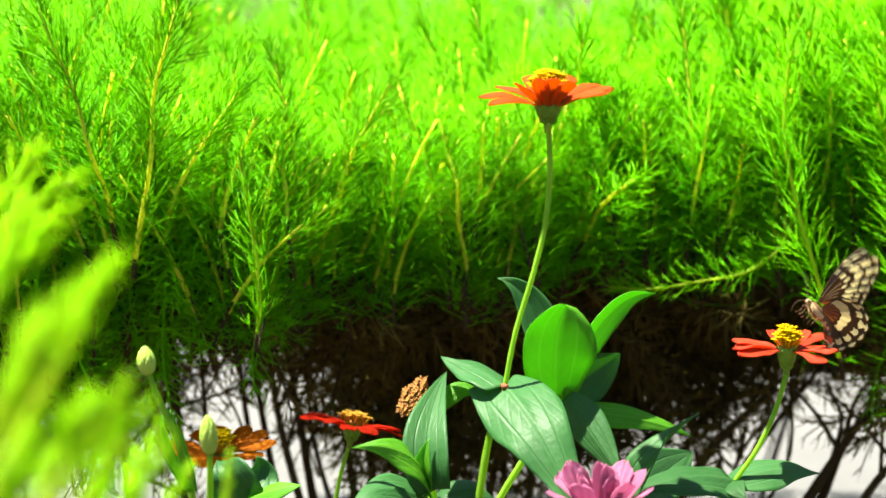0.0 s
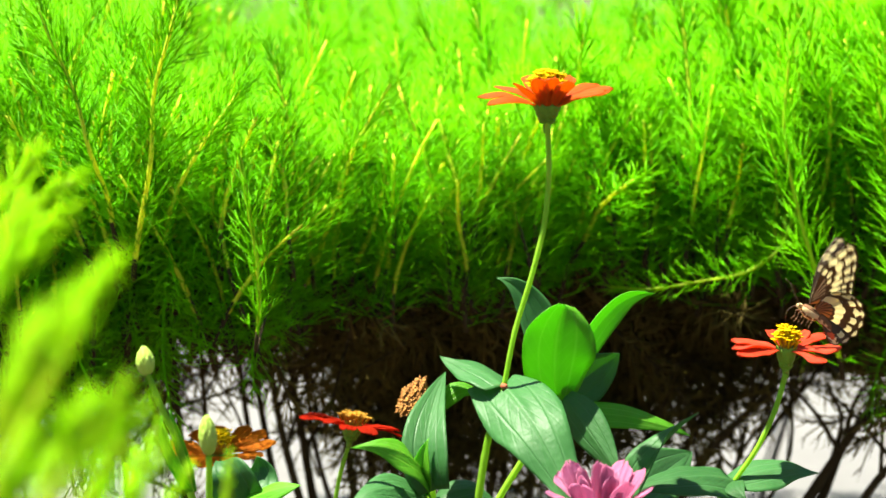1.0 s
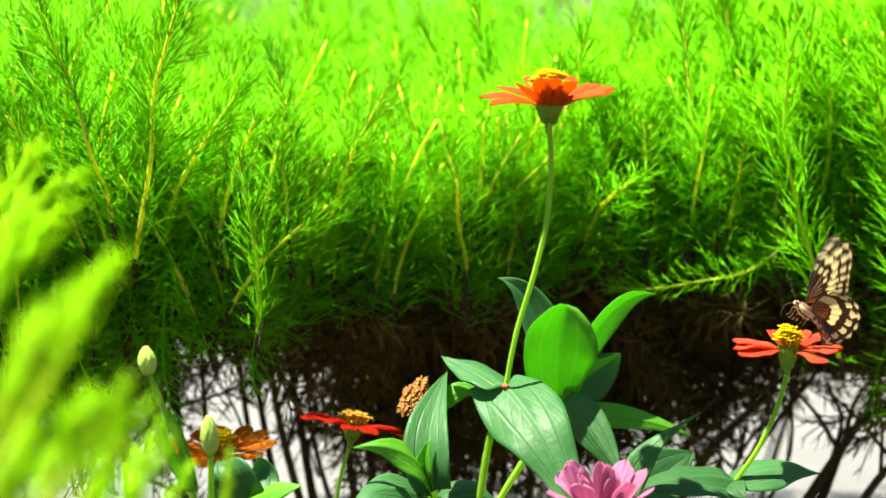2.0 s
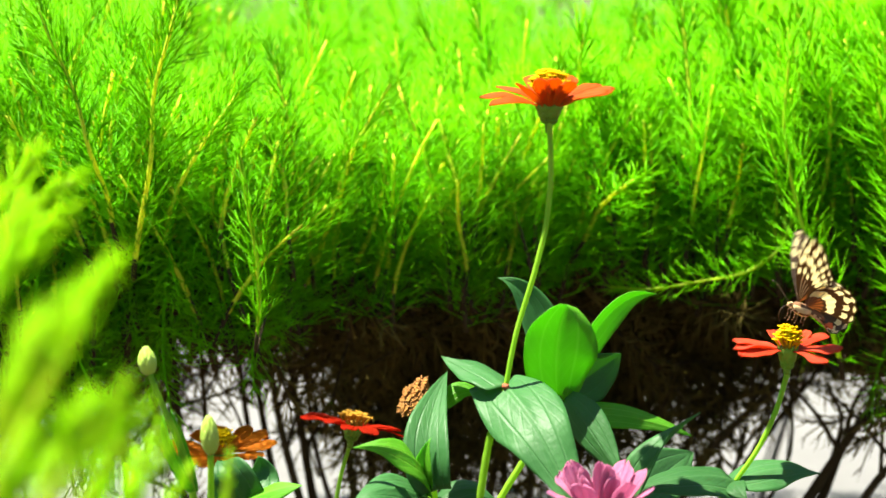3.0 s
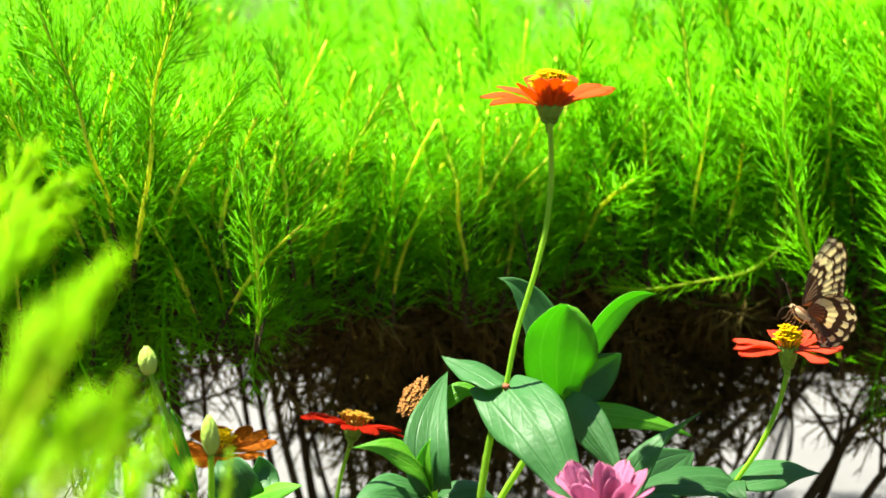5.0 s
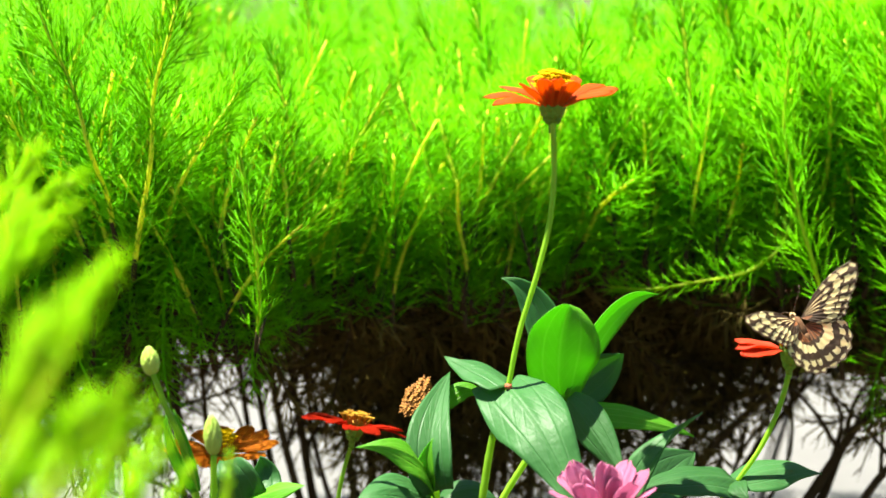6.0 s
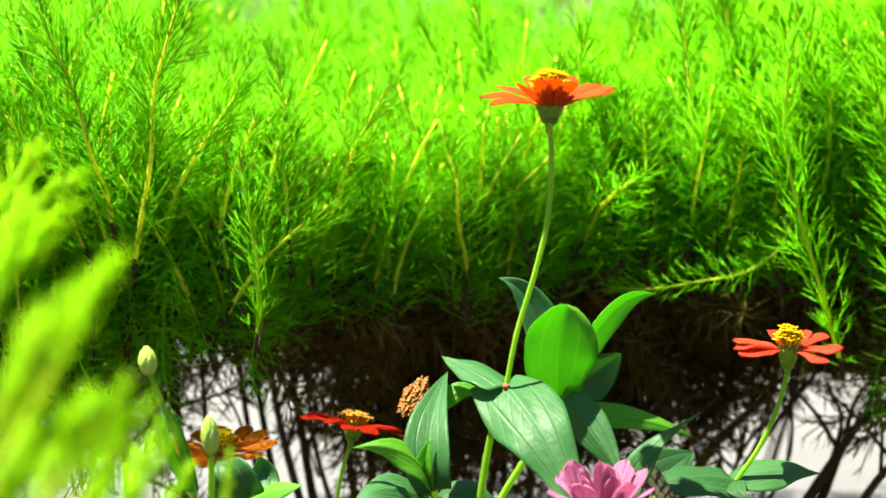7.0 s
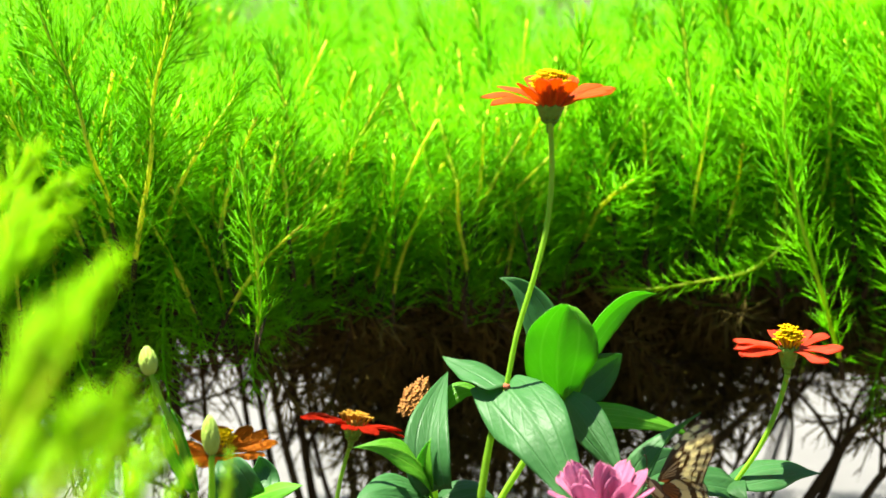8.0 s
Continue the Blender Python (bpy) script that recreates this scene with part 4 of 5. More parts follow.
leaf(z, (0.1471, 0.9442, 0.4485), (0.1682, 0.9499, 0.4531), (0.1912, 0.9496, 0.4514), 0.027, (0.1, 0.85, 0.3), fold=0.2, wave=0.03, seed=15)
leaf(z, (0.1471, 0.9442, 0.4485), (0.1451, 0.9292, 0.4498), (0.1497, 0.9186, 0.4464), 0.012, (0.8, -0.3, 0.3), fold=0.2, seed=16)
F2 = [(2, 4, 0, 0.0235, 0.0115), (34, 12, 10, 0.023, 0.0115), (64, 12, 8, 0.023, 0.012), (94, 12, 6, 0.023, 0.0120), (166, 10, 4, 0.0235, 0.0120), (184, 10, -6, 0.0235, 0.0135), (204, 4, -8, 0.0235, 0.0125),
      (304, 0, -10, 0.0215, 0.0115), (332, 8, 2, 0.0215, 0.0100)]
flower_head(z, upright((0.1740, 0.9536, 0.5155), 3, 0), F2, M_CORAL, 0.026, cup=0.0054, depth=0.0125, dome=0.85, disc_r=0.0046, disc_h=0.0070, florets=40, seed=9, label="flat orange-red bloom with yellow florets")

# shoot with a raised leaf beside it
z = zinnia((0.0847, 0.9093, 0.4159), "zinnia shoot with one raised leaf and a grey-green one")
g = (0.0847, 0.9093, 0.4159)
stem(z, [(g[0], g[1], -0.02), (g[0], g[1], 0.2), (0.0875, 0.9116, 0.4324), (0.0908, 0.9139, 0.4488)], 0.003, 0.0024)
leaf(z, (0.0908, 0.9139, 0.4488), (0.1055, 0.9172, 0.4721), (0.1263, 0.9246, 0.4888), 0.018, (0.75, -0.3, 0.65), fold=0.5, shape="lance", seed=18)
leaf(z, (0.0907, 0.9330, 0.4407), (0.1137, 0.9739, 0.4445), (0.1338, 1.0048, 0.4488), 0.032, (0.75, -0.2, -0.6), fold=0.15, seed=19)

# pink zinnia
z = zinnia((0.0695, 0.8126, 0.4462), "pink double zinnia in bloom among green leaves")
g = (0.0695, 0.8126, 0.4462)
stem(z, [(g[0], g[1], -0.02), (g[0], g[1], 0.25), (0.0688, 0.8140, 0.4560), (0.0688, 0.8152, 0.4645)], 0.003, 0.0022)
PINK = ray_ring(8, 46, 34, 0.025, 0.0145, 21, 14) + ray_ring(6, 62, 58, 0.025, 0.0125, 22, 18) + ray_ring(5, 76, 74, 0.024, 0.008, 23, 14) + [(262, 82, 88, 0.030, 0.0070), (285, 80, 84, 0.029, 0.0065)]
flower_head(z, upright((0.0688, 0.8154, 0.4663), 6, 0), PINK, M_PINK, 0.03, disc_h=0.006, florets=16, seed=12, label="pink double bloom with many cupped petals")

# shoot with a long folded leaf and a withered head behind it
z = zinnia((-0.0038, 0.8996, 0.4190), "zinnia shoot with a long upright leaf and young bright leaves")
g = (-0.0038, 0.8996, 0.4190)
stem(z, [(g[0], g[1], -0.02), (g[0], g[1], 0.2), (-0.0038, 0.9012, 0.4298), (-0.0055, 0.9049, 0.4564)], 0.003, 0.0024)
leaf(z, (-0.0032, 0.8872, 0.4595), (-0.0076, 0.8967, 0.4842), (0.0017, 0.9372, 0.5067), 0.023, (0.95, -0.25, 0.05), fold=0.35, seed=24)
leaf(z, (-0.0065, 0.8945, 0.4542), (-0.0171, 0.8827, 0.4780), (-0.0429, 0.8783, 0.4824), 0.018, (0.45, -0.35, -0.75), M_YOUNG, fold=0.35, shape="lance", seed=25)
leaf(z, (-0.0078, 0.8900, 0.4582), (-0.0096, 0.8868, 0.4715), (-0.0064, 0.8887, 0.4847), 0.010, (0.9, -0.3, 0.1), M_YOUNG, fold=0.4, shape="lance", seed=26)
leaf(z, (-0.0065, 0.8941, 0.4515), (-0.0249, 0.8756, 0.4637), (-0.0417, 0.8650, 0.4596), 0.022, (0.1, -0.8, -0.4), fold=0.2, seed=27)
leaf(z, (-0.0038, 0.9038, 0.4488), (0.0112, 0.9048, 0.4553), (0.0249, 0.9041, 0.4504), 0.018, (0.0, 0.8, 0.4), fold=0.2, seed=28)
leaf(z, (0.0003, 0.9250, 0.4916), (0.0087, 0.9311, 0.4988), (0.0213, 0.9305, 0.4947), 0.010, (0.0, 0.5, 0.8), M_YOUNG, fold=0.2, shape="lance", seed=29)

z = zinnia((-0.0113, 0.9480, 0.4039), "withered zinnia seed head, orange brown")
g = (-0.0113, 0.9480, 0.4039)
stem(z, [(g[0], g[1], -0.02), (g[0], g[1], 0.2), (-0.0078, 0.9504, 0.4210), (-0.0055, 0.9560, 0.4610), (-0.0075, 0.9592, 0.4833)], 0.0026, 0.002)
flower_head(z, pose(*(-0.0092, 0.9594, 0.4850), 18, -52, 0), [], M_RUST, 0.01, cup=0.0075, disc_r=0.0088, disc_h=0.007, florets=60, floret_mat=M_SEED, seed=14, label="withered brown-orange seed head")

# scarlet flower farther back
z = zinnia((-0.0651, 1.1028, 0.3555), "scarlet zinnia flower half in shade")
g = (-0.0651, 1.1028, 0.3555)
stem(z, [(g[0], g[1], -0.02), (g[0], g[1], 0.2), (-0.0645, 1.1075, 0.3888), (-0.0608, 1.1103, 0.4087), (-0.0545, 1.1126, 0.4300)], 0.0015, 0.0012)
flower_head(z, upright((-0.0535, 1.1136, 0.4375), -9, 10), ray_ring(11, 12, -8, 0.026, 0.011, 31), M_SCARLET, 0.026, disc_h=0.004, florets=30, floret_mat=M_DISC, seed=15, label="scarlet single bloom")

# faded orange flower behind the bud
z = zinnia((-0.1439, 1.1415, 0.3434), "faded orange zinnia flower in soft light")
g = (-0.1439, 1.1415, 0.3434)
stem(z, [(g[0], g[1], -0.02), (g[0], g[1], 0.2), (-0.1432, 1.1463, 0.3778), (-0.1411, 1.1499, 0.4036)], 0.0024, 0.002)
flower_head(z, upright((-0.1380, 1.1509, 0.4120), 10, 0), ray_ring(11, 12, 6, 0.030, 0.012, 35), M_RUST, 0.03, seed=16, label="faded orange bloom")


# buds
def bud(parent, m, r, h, seed):
    bits = []
    v, f = revolve([(r * 0.35, -h * 0.5), (r * 0.8, -h * 0.38), (r, -h * 0.1), (r * 0.95, h * 0.12), (r * 0.72, h * 0.34), (r * 0.35, h * 0.48), (r * 0.1, h * 0.52)], 18, 0.02, seed)
    bits.append((v, f, 0))
    for ring, (z0, z1, ra, rb) in enumerate([(-h * 0.48, -h * 0.05, r * 0.5, r * 1.06), (-h * 0.25, h * 0.2, r * 0.92, r * 0.98), (0.0, h * 0.40, r * 1.0, r * 0.66), (h * 0.2, h * 0.56, r * 0.88, r * 0.2)]):
        for k in range(8):
            bv, bf, _ = bract(2 * math.pi * (k + 0.5 * ring) / 8, z0, z1, ra, rb, 2.2 * math.pi * r / 8)
            bits.append((bv, bf, 0))
    V, F, W = merge(bits)
    return part("flower_bud", mesh_of("flower_bud", V, F, [M_BUD], W), parent, "closed pale green bud of overlapping scales", m)


z = zinnia((-0.1112, 0.8319, 0.4401), "zinnia shoot with a closed green bud")
g = (-0.1112, 0.8319, 0.4401)
stem(z, [(g[0], g[1], -0.02), (g[0], g[1], 0.25), (-0.1112, 0.8355, 0.4652), (-0.1180, 0.8393, 0.4928), (-0.1264, 0.8420, 0.5116), (-0.1319, 0.8438, 0.5249)], 0.0021, 0.0012)
bud(z, pose(*(-0.1330, 0.8446, 0.5304), 0, -6, 0), 0.0039, 0.0126, 3)
leaf(z, (-0.1118, 0.8316, 0.4740), (-0.1211, 0.8296, 0.4952), (-0.1244, 0.8315, 0.5088), 0.007, (0.8, -0.4, 0.2), M_YOUNG, fold=0.6, shape="lance", seed=41)
leaf(z, (-0.1118, 0.8414, 0.4714), (-0.1162, 0.8439, 0.4891), (-0.1233, 0.8465, 0.5080), 0.007, (0.8, -0.4, 0.2), M_YOUNG, fold=0.6, shape="lance", seed=42)

z = zinnia((-0.1000, 0.8000, 0.4802), "zinnia shoot with a ragged pale green bud")
g = (-0.1000, 0.8000, 0.4802)
stem(z, [(g[0], g[1], -0.02), (g[0], g[1], 0.25), (-0.0998, 0.8000, 0.4802), (-0.0997, 0.8000, 0.4985)], 0.0017, 0.0014)
bud(z, pose(*(-0.1000, 0.8000, 0.5070), 0, -3, 0), 0.0036, 0.0165, 5)

z = zinnia((-0.1022, 0.9480, 0.4039), "leafy zinnia shoot with broad grey-green leaves")
g = (-0.1022, 0.9480, 0.4039)
stem(z, [(g[0], g[1], -0.02), (g[0], g[1], 0.2), (-0.1022, 0.9500, 0.4181), (-0.1036, 0.9524, 0.4353)], 0.003, 0.0024)
leaf(z, (-0.1036, 0.9522, 0.4339), (-0.1068, 0.9443, 0.4493), (-0.1151, 0.9554, 0.4567), 0.030, (0.9, -0.2, 0.3), fold=0.2, seed=44)
leaf(z, (-0.1027, 0.9571, 0.4325), (-0.0954, 0.9735, 0.4416), (-0.0969, 0.9752, 0.4538), 0.022, (0.9, 0.3, 0.2), fold=0.2, seed=45)
leaf(z, (-0.1025, 0.9425, 0.4366), (-0.0859, 0.9338, 0.4463), (-0.0703, 0.9293, 0.4504), 0.014, (0.1, 0.7, 0.5), M_YOUNG, fold=0.3, seed=46)


# ---------------------------------------------------------------- butterfly
def wing(kind, mirror):
    """A thin wing in its own plane: y outward, x towards the head. Cream cells stand in rows on the dark ground."""
    if kind == "fore":
        a0, a1, root = -18.0, 50.0, Vector((0.003, 0.0014, -0.0006))
        shape = [(0.0, 0.0455), (0.08, 0.0465), (0.2, 0.0415), (0.35, 0.0335), (0.5, 0.0290), (0.65, 0.0265), (0.8, 0.0210), (1.0, 0.012)]
        cells = 9
    else:
        a0, a1, root = 6.0, 124.0, Vector((-0.001, 0.0018, -0.0014))
        shape = [(0.0, 0.020), (0.12, 0.026), (0.25, 0.0315), (0.35, 0.0340), (0.5, 0.0360), (0.7, 0.0360), (0.85, 0.0340), (1.0, 0.0285)]
        cells = 8
    xs, ys = [s for s, _ in shape], [r for _, r in shape]
    nu, nr = cells * 6, 34
    top, uvs, faces, which = [], [], [], []
    for i in range(nu + 1):
        u = i / nu
        ang = radians(a0 + (a1 - a0) * u)
        R = (0.84 if kind == "fore" else 0.71) * float(np.interp(u, xs, ys))
        R *= 1 - (0.022 if kind == "hind" else 0.008) * (1 + math.cos(2 * math.pi * u * cells)) * (0.5 if u in (0.0, 1.0) else 1)
        for j in range(nr + 1):
            rho = j / nr
            bow = (0.0035 if kind == "fore" else 0.001) * math.sin(math.pi * rho) * (1 - u)
            r = R * rho
            lift = 0.0012 * math.sin(math.pi * rho) + 0.00022 * math.cos(2 * math.pi * u * cells) * rho
            top.append(Vector((root.x - r * math.sin(ang) + bow, root.y + r * math.cos(ang), root.z + lift)))
    row = nr + 1
    for i in range(nu):
        for j in range(nr):
            u, rho = (i + 0.5) / nu, (j + 0.5) / nr
            c = u * cells
            k, w = int(c), (c - int(c)) * 2 - 1
            cell = 0
            rs = random.Random(k * 17 + (3 if kind == "fore" else 5))
            jit = rs.uniform(-0.03, 0.03)
            if kind == "fore":
                spots = [(0.945, 0.025, 0.7), (0.82 + jit, 0.055 if k > 0 else 0.07, 0.8)]
                mid = 0.60 + 0.03 * k * 0.3 + jit if k > 2 else 0.66 + jit
                spots.append((mid if k < 6 else 0.78, 0.115 if k > 2 else 0.075, 0.97))
                if k in (0, 1, 2):
                    spots.append((0.48 + jit, 0.05, 0.8))
                for (m0, h, ww) in spots:
                    if ((rho - m0) / h) ** 2 + (w / ww) ** 2 < 1:
                        cell = 1
                if 0.10 < rho < 0.42 and k in (1, 2, 3, 4) and abs(w) < 0.28:
                    cell = 3
                if rho < 0.30 and cell == 0 and k > 5:
                    cell = 2
            else:
                spots = [(0.95, 0.032, 0.65), (0.81 + jit, 0.070, 0.84)]
                for (m0, h, ww) in spots:
                    if ((rho - m0) / h) ** 2 + (w / ww) ** 2 < 1:
                        cell = 1
                if 0.34 + 0.02 * k < rho < 0.60 + jit and abs(w) < 0.93 and k < 6:
                    cell = 1
                if rho < 0.34:
                    cell = 2 if abs(w) < 0.75 else 0
                if k == cells - 1 and ((rho - 0.76) / 0.09) ** 2 + (w / 0.85) ** 2 < 1:
                    cell = 4
            a = i * row + j
            faces.append((a, a + 1, a + row + 1, a + row))
            which.append(cell)
    off = len(top)
    low = [q - Vector((0, 0, 0.00018)) for q in top]
    verts = top + low
    faces2 = [tuple(off + q for q in f[::-1]) for f in faces]
    rim = [(i * row + nr, (i + 1) * row + nr) for i in range(nu)] + [(j + 1, j) for j in range(nr)] + [(nu * row + j, nu * row + j + 1) for j in range(nr)]
    edge = [(a, b, off + b, off + a) for a, b in rim]
    faces, which = faces + faces2 + edge, which + which + [0] * len(edge)
    if mirror:
        verts = [Vector((q.x, -q.y, q.z)) for q in verts]
        faces = [f[::-1] for f in faces]
    return mesh_of(kind + "wing", [tuple(q) for q in verts], faces, [M_DARKWING, M_CREAM, M_BROWNWING, M_FUR, M_RED], which)


def butterfly():
    fly = new("butterfly")
    fly.empty_display_size = 0.03
    tagged(fly, "brown-black swallowtail butterfly with cream wing spots", "butterfly")

    def fit(name, mesh, label="", m=None):
        if "wing" not in name:
            mesh.transform(Matrix.Scale(0.78, 4))
        ob = new(name, mesh)
        ob.parent = fly
        if m is not None:
            ob.matrix_basis = Matrix.Translation(m.translation * 0.78) @ m.to_quaternion().to_matrix().to_4x4()
        return tagged(ob, label)

    def spindle(stations, mats, pick):
        sides, verts, faces, which = 14, [], [], []
        for x, r, zc in stations:
            for k in range(sides):
                a = 2 * math.pi * k / sides
                verts.append((x, r * math.cos(a), zc + r * 1.1 * math.sin(a)))
        n = len(stations)
        for i in range(n - 1):
            for k in range(sides):
                q = (k + 1) % sides
                faces.append((i * sides + k, i * sides + q, (i + 1) * sides + q, (i + 1) * sides + k))
                which.append(pick(i, k))
        faces += [tuple(range(sides))[::-1], tuple((n - 1) * sides + k for k in range(sides))]
        return mesh_of("spindle", verts, faces, mats, which + [0, 0])

    fit("thorax", spindle([(0.0062, 0.0016, 0), (0.005, 0.0030, -0.0003), (0.002, 0.0038, -0.0008), (-0.002, 0.0038, -0.0010), (-0.0052, 0.0031, -0.0008), (-0.0062, 0.0024, -0.0006)], [M_FURDARK, M_FUR], lambda i, k: 1 if k in (8, 10, 11, 13, 0) else 0), "furry thorax with pale stripes")
    fit("abdomen", spindle([(-0.006, 0.0025, -0.0006)] + [(-0.006 - 0.002 * j, (0.0030 if j % 2 else 0.0028) * (1 - 0.0055 * j * j), -0.0006 - 0.00012 * j * j) for j in range(1, 9)], [M_FURDARK, M_FUR], lambda i, k: 1 if k in (9, 12) or (i % 2 and k in (8, 13, 10, 11)) else 0), "striped abdomen")
    fit("head", spindle([(0.0100, 0.0007, -0.0002), (0.0094, 0.0014, -0.0002), (0.008, 0.0019, 0), (0.0065, 0.0016, 0), (0.0058, 0.001, 0)], [M_FURDARK, M_FUR], lambda i, k: 1 if (k + i) % 3 else 0), "pale furry head")
    for s in (1, -1):
        v, f = revolve([(0.0002, -0.0009), (0.0007, -0.0007), (0.00098, 0), (0.0007, 0.0007), (0.0002, 0.0009)], 12)
        fit("eye", mesh_of("eye", v, f, [M_DARKWING]), "dark round eye", pose(0.0083, 0.0013 * s, 0.0004, 90, 0, 0))
        path = spline([(0.009, 0.0008 * s, 0.001), (0.015, 0.004 * s, 0.006), (0.020, 0.0075 * s, 0.010), (0.0225, 0.009 * s, 0.0105)], 6)
        v, f = tube(path, [0.00018] * (len(path) - 4) + [0.00035, 0.00048, 0.0005, 0.0002], 6)
        fit("antenna", mesh_of("antenna", v, f, [M_DARKWING]), "thin clubbed antenna")
        for j, (x0, fx) in enumerate([(0.004, 0.009), (0.001, 0.003), (-0.002, -0.004)]):
            path = spline([(x0, 0.002 * s, -0.002), (x0 + (fx - x0) * 0.6, 0.0046 * s, -0.0035), (x0 + (fx - x0) * 0.5, 0.0042 * s, -0.0075), (x0 + (fx - x0) * 0.7, 0.0048 * s, -0.0105)], 5)
            v, f = tube(path, [0.0004] * 6 + [0.00026] * (len(path) - 6), 6)
            fit("leg", mesh_of("leg", v, f, [M_FURDARK]), "thin jointed leg")
    path = spline([(0.0098, 0, -0.0006), (0.0125, 0, -0.004), (0.0128, 0, -0.009), (0.011, 0, -0.0125)], 6)
    v, f = tube(path, [0.00028] * len(path), 6)
    fit("proboscis", mesh_of("proboscis", v, f, [M_DARKWING]), "thin curved proboscis")
    wings = {}
    for kind in ("fore", "hind"):
        for s in (1, -1):
            wings[kind, s] = fit(kind + "wing", wing(kind, s < 0), "dark %swing with rows of cream spots" % kind)
    return fly, wings


FLY, WINGS = butterfly()

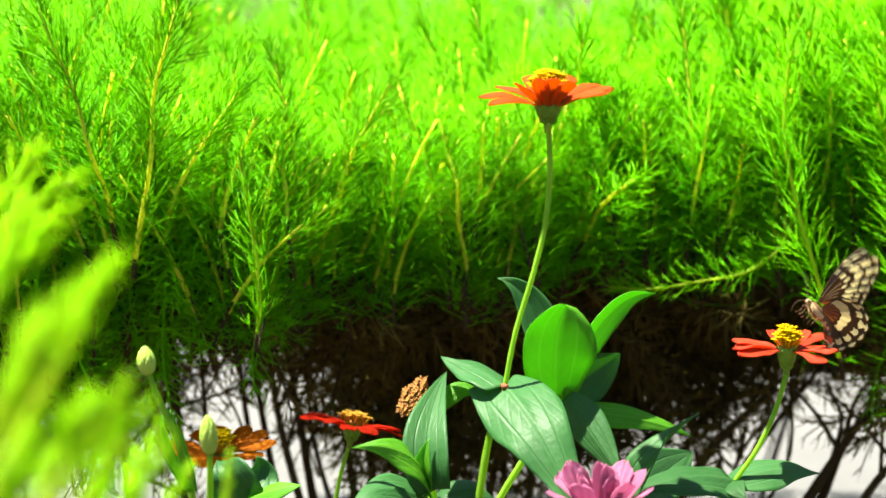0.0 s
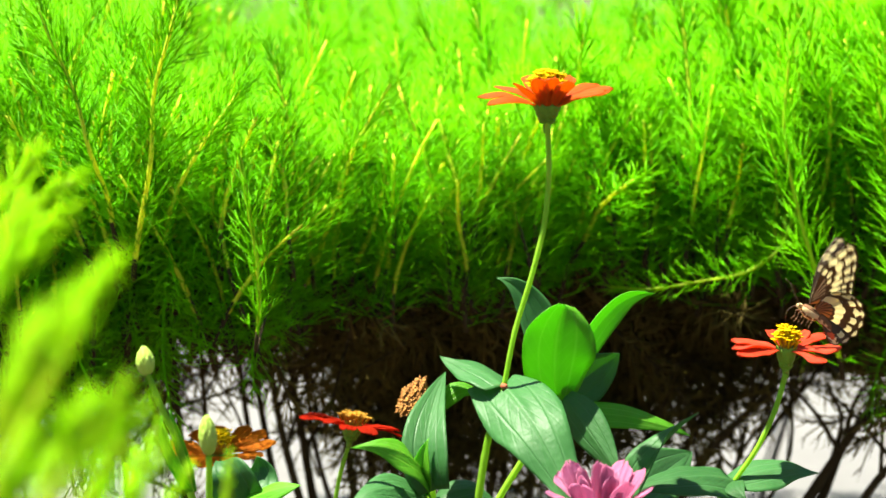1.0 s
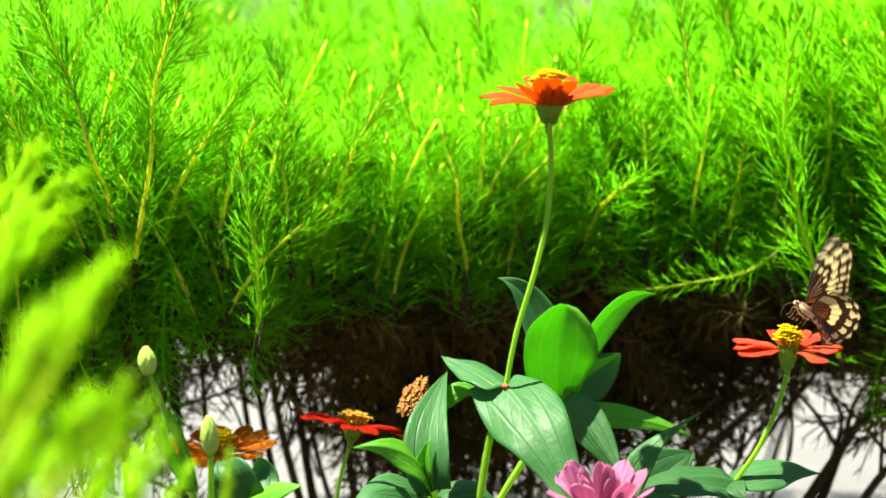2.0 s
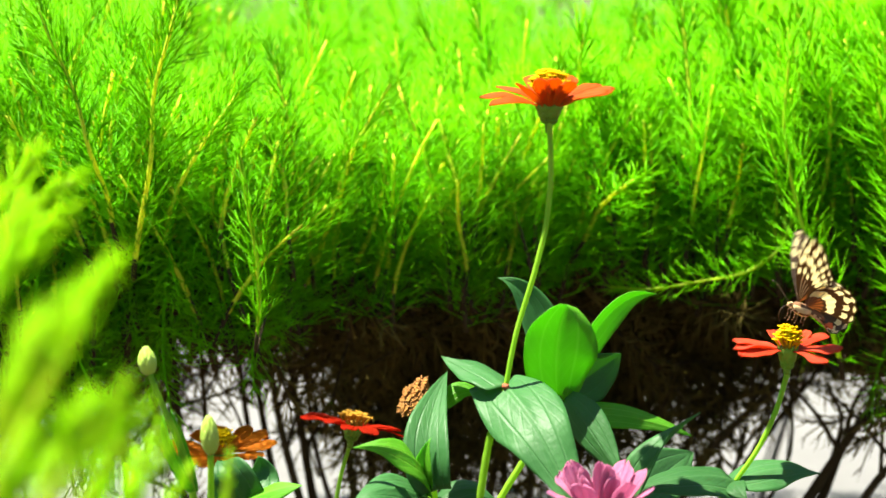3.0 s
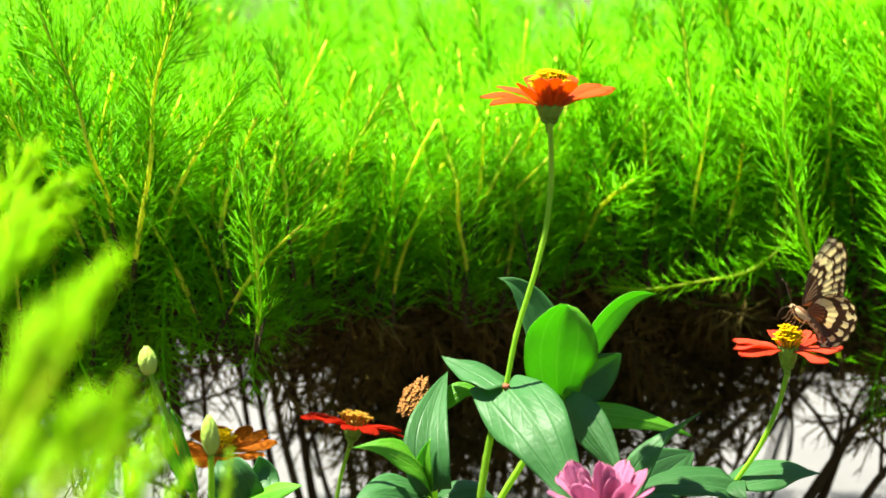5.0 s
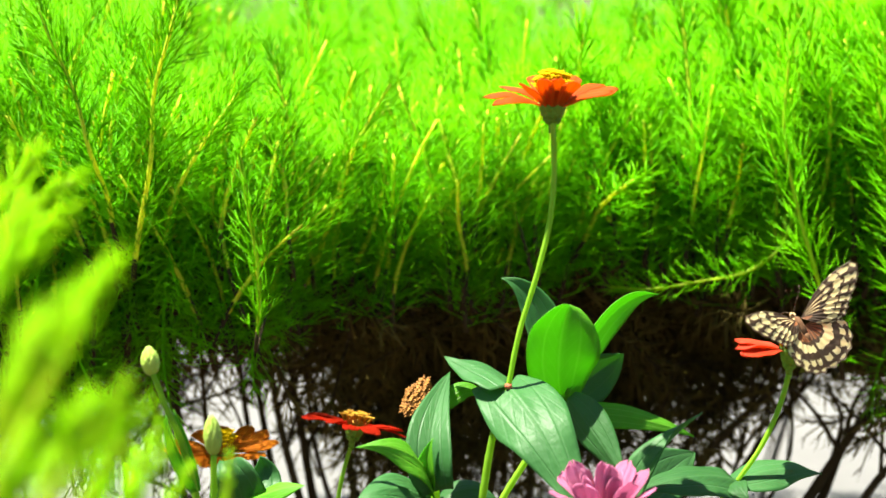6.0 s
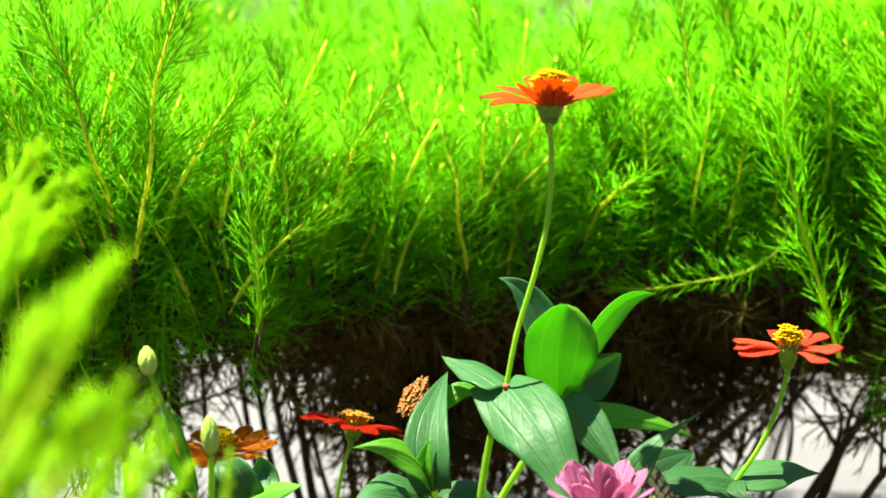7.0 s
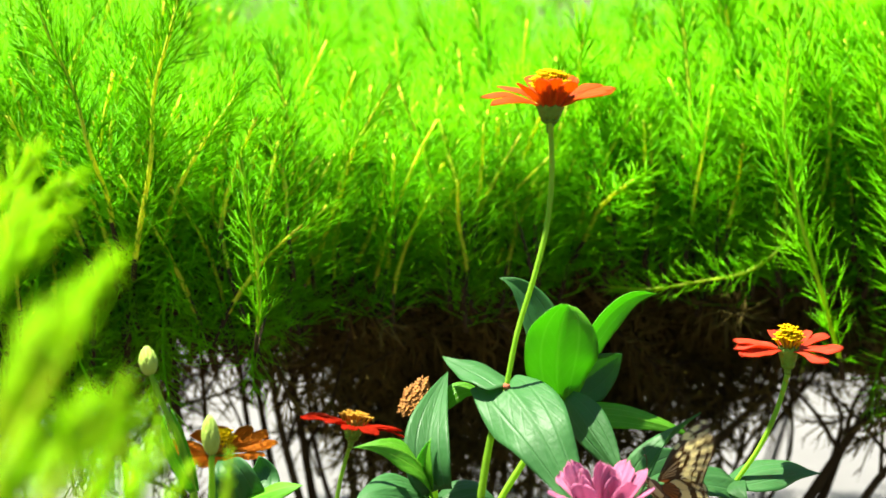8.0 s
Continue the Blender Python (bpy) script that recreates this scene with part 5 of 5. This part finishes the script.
# seconds, place of the thorax, roll, pitch, heading, lift of the two pairs of wings and their sweep
FLIGHT = [
    (0, 0.1881, 0.952, 0.535, 0, -46, 180, 70, 70, 15),
    (0.1, 0.1868, 0.952, 0.5322, 0, -46.4, 180, 74, 74, 5),
    (0.2, 0.184, 0.952, 0.532, 0, -40.7, 180, 84, 84, -2),
    (0.3, 0.1866, 0.952, 0.5311, 0, -42.7, 180, 71, 71, 14),
    (0.4, 0.1883, 0.952, 0.5305, 0, -49.7, 180, 78, 78, 8),
    (0.5, 0.1882, 0.952, 0.5344, 0, -59.6, 180, 63, 63, 2),
    (0.6, 0.1852, 0.952, 0.5354, 0, -53.1, 180, 66, 66, -2),
    (0.7, 0.1892, 0.952, 0.5339, 0, -54.6, 180, 64, 64, 15),
    (0.8, 0.1862, 0.952, 0.5344, 0, -45.4, 180, 78, 78, 11),
    (0.9, 0.1847, 0.952, 0.5344, 0, -41.7, 180, 84, 84, 9),
    (1, 0.1848, 0.952, 0.5344, 0, -28.3, 180, 70, 70, 16),
    (1.1, 0.1847, 0.952, 0.534, 0, -32, 180, 75, 75, 4),
    (1.2, 0.1854, 0.952, 0.5322, 0, -42.4, 180, 67, 67, 6),
    (1.3, 0.1845, 0.952, 0.5326, 0, -43.7, 180, 84, 84, 2),
    (1.4, 0.1853, 0.952, 0.5325, 0, -40, 180, 67, 67, 11),
    (1.5, 0.1851, 0.952, 0.5328, 0, -42.2, 180, 53, 53, -3),
    (1.6, 0.1853, 0.952, 0.5358, 0, -55.8, 180, 75, 75, -1),
    (1.7, 0.1828, 0.952, 0.5379, 0, -39.7, 180, 65, 65, 14),
    (1.9, 0.1833, 0.9519, 0.5352, 0, -39.4, 180, 69, 69, 13),
    (2, 0.1828, 0.9519, 0.5351, 0, -35.8, 180, 71, 71, 8),
    (2.2, 0.1835, 0.952, 0.5356, 0, -42.4, 180, 68, 68, 18),
    (2.3, 0.1829, 0.9519, 0.5352, 0, -39.4, 180, 78, 78, 13),
    (2.5, 0.1816, 0.9519, 0.5355, 0, -35.6, 180, 76, 76, 7),
    (2.6, 0.1819, 0.952, 0.5356, 0, -41.8, 180, 72, 72, 17),
    (2.8, 0.1814, 0.952, 0.5378, 0, -42.7, 180, 70, 70, 9),
    (2.9, 0.1803, 0.952, 0.5378, 0, -34.3, 180, 68, 68, 3),
    (3, 0.1806, 0.952, 0.5361, 0, -18, 180, 62, 62, 3),
    (3.1, 0.1823, 0.952, 0.5373, 0, -21.1, 180, 49, 49, 26),
    (3.2, 0.1826, 0.952, 0.5366, 0, -33.6, 180, 69, 69, 12),
    (3.3, 0.1823, 0.952, 0.5354, 0, -39, 180, 75, 75, 12),
    (3.4, 0.1833, 0.952, 0.5355, 0, -39.4, 180, 76, 76, 12),
    (3.5, 0.1835, 0.952, 0.5345, 0, -33.8, 180, 65, 65, 19),
    (3.6, 0.1823, 0.952, 0.5348, 0, -39.2, 180, 74, 74, 7),
    (3.7, 0.1835, 0.952, 0.5348, 0, -39, 180, 71, 71, 15),
    (3.8, 0.1831, 0.952, 0.5359, 0, -35.5, 180, 72, 72, 12),
    (3.9, 0.1822, 0.952, 0.5359, 0, -36, 180, 59, 59, 31),
    (4, 0.1841, 0.952, 0.5338, 0, -40.3, 180, 34, 34, 40),
    (4.1, 0.1829, 0.952, 0.5341, 0, -39.3, 180, 65, 65, 17),
    (4.2, 0.1814, 0.952, 0.534, 0, -41.5, 180, 73, 73, 4),
    (4.3, 0.1814, 0.952, 0.5331, 0, -42.3, 180, 75, 75, 9),
    (4.4, 0.1814, 0.952, 0.5342, 0, -33, 180, 58, 58, 15),
    (4.5, 0.1826, 0.952, 0.535, 0, -23, 180, 71, 71, 14),
    (4.6, 0.1827, 0.952, 0.5337, 0, -40.4, 180, 74, 74, 10),
    (4.7, 0.1797, 0.952, 0.5332, 0, -37.8, 180, 72, 72, 7),
    (4.9, 0.1813, 0.9517, 0.5335, 0, -39.6, 180, 75, 75, 13),
    (5, 0.1809, 0.9516, 0.5333, 0, -35, 180, 78, 78, 7),
    (5.2, 0.1797, 0.9516, 0.5327, 0, -40.5, 180, 72, 72, 15),
    (5.3, 0.1792, 0.9516, 0.5331, 0, -37.3, 180, 82, 82, 10),
    (5.5, 0.1769, 0.9515, 0.5323, 0, -36.4, 180, 82, 82, 9),
    (5.6, 0.175, 0.9515, 0.5319, 0, -40.9, 180, 82, 82, 15),
    (5.8, 0.174, 0.952, 0.5335, 0, -22.5, 180, 66, 66, 25),
    (5.9, 0.1743, 0.952, 0.532, 0, -35.2, 180, 63, 63, 3),
    (6, 0.1765, 0.9355, 0.5300, -5, -53, 146, -4, 56, 0),
    (6.1, 0.1750, 0.9357, 0.5310, -12, -55, 150, -9, 58, 0),
    (6.2, 0.1757, 0.9371, 0.5415, 0, -46, 160, 72, 74, 0),
    (6.3, 0.1617, 0.938, 0.5481, 0, -20, 178, -34, -30, 0),
    (6.4, 0.1651, 0.9384, 0.5509, 0, -16, 180, -64, -56, 0),
    (6.5, 0.1496, 0.9147, 0.5349, 0, -66, 180, 72, 76, 0),
    (6.6, 0.1161, 0.8977, 0.4837, 0, -14, 184, -24, -10, 0),
    (6.7, 0.1007, 0.8926, 0.4739, 0, -16, 186, 12, 30, 0),
    (6.8, 0.1035, 0.8913, 0.4593, 0, -14, 182, 22, 26, 0),
    (6.9, 0.1019, 0.8909, 0.4646, 0, -20, 178, 76, 78, 0),
    (7, 0.1027, 0.889, 0.4383, 0, -20, 178, 34, 36, 0),
    (7.1, 0.0985, 0.8899, 0.4577, 0, -26, 177, 76, 78, 0),
    (7.2, 0.1064, 0.8908, 0.4599, 0, -46.1, 176, 66, 66, 6),
    (7.3, 0.1055, 0.8908, 0.4603, 0, -45.5, 176, 66, 66, -2),
    (7.4, 0.1034, 0.8908, 0.4579, 0, -45.7, 176, 66, 66, 5),
    (7.5, 0.1023, 0.8908, 0.4608, 0, -46.7, 176, 64, 64, 12),
    (7.6, 0.1023, 0.8908, 0.4603, 0, -46.8, 176, 66, 66, 19),
    (7.7, 0.1024, 0.8908, 0.4604, 0, -46.8, 176, 66, 66, 25),
    (7.8, 0.102, 0.8908, 0.4605, 0, -46.2, 176, 66, 66, 15),
    (7.9, 0.1018, 0.8908, 0.4597, 0, -45.7, 176, 66, 66, 13),
    (8, 0.102, 0.8908, 0.4594, 0, -45.2, 176, 66, 66, 12)
]

# seconds and sway of the flowers in degrees
SWAY = [(0.0, 0.0), (0.5, 0.0), (1.0, -0.045), (1.5, 0.0), (2.2, 0.05), (3.0, 0.045), (3.5, 0.14), (4.0, 0.02), (4.5, 0.09), (5.2, 0.06), (6.0, 0.19), (6.5, 0.0), (7.0, 0.07), (7.5, -0.045), (8.0, 0.09)]


def motions():
    walk(FLY, [(t, pose(x, y, zz, ro, pi, he)) for t, x, y, zz, ro, pi, he, _, _, _ in FLIGHT])
    beat = (0.0, 14.0, -14.0)
    for (kind, s), ob in WINGS.items():
        times = [r[0] for r in FLIGHT]
        lift = [r[7] if s > 0 else r[8] for r in FLIGHT]
        sweep = [r[9] * (1.0 if kind == "fore" else 0.45) for r in FLIGHT]
        rows = []
        for k in range(241):
            t = k / 30
            a = float(np.interp(t, times, lift))
            a = min(88.0, a + beat[k % 3] * (1.0 if kind == "fore" else 0.5)) - (0.0 if kind == "fore" else 3.0)
            b = float(np.interp(t, times, sweep))
            rows.append((t, pose(0, 0, 0.0015, s * a, 0, 0) @ pose(0, 0, 0, 0, 0, s * b)))
        walk(ob, rows)
    for k, plant in enumerate(PLANTS):
        x, y, zz = plant.location
        gain = (1.0, 1.0, 0.8, 0.9, 0.8, 1.0, 1.0, 0.9, 0.9, 1.0, 1.0, 1.0)[k % 12]
        walk(plant, [(t, pose(x, y, zz, 0, a * gain, 0)) for t, a in SWAY])


motions()
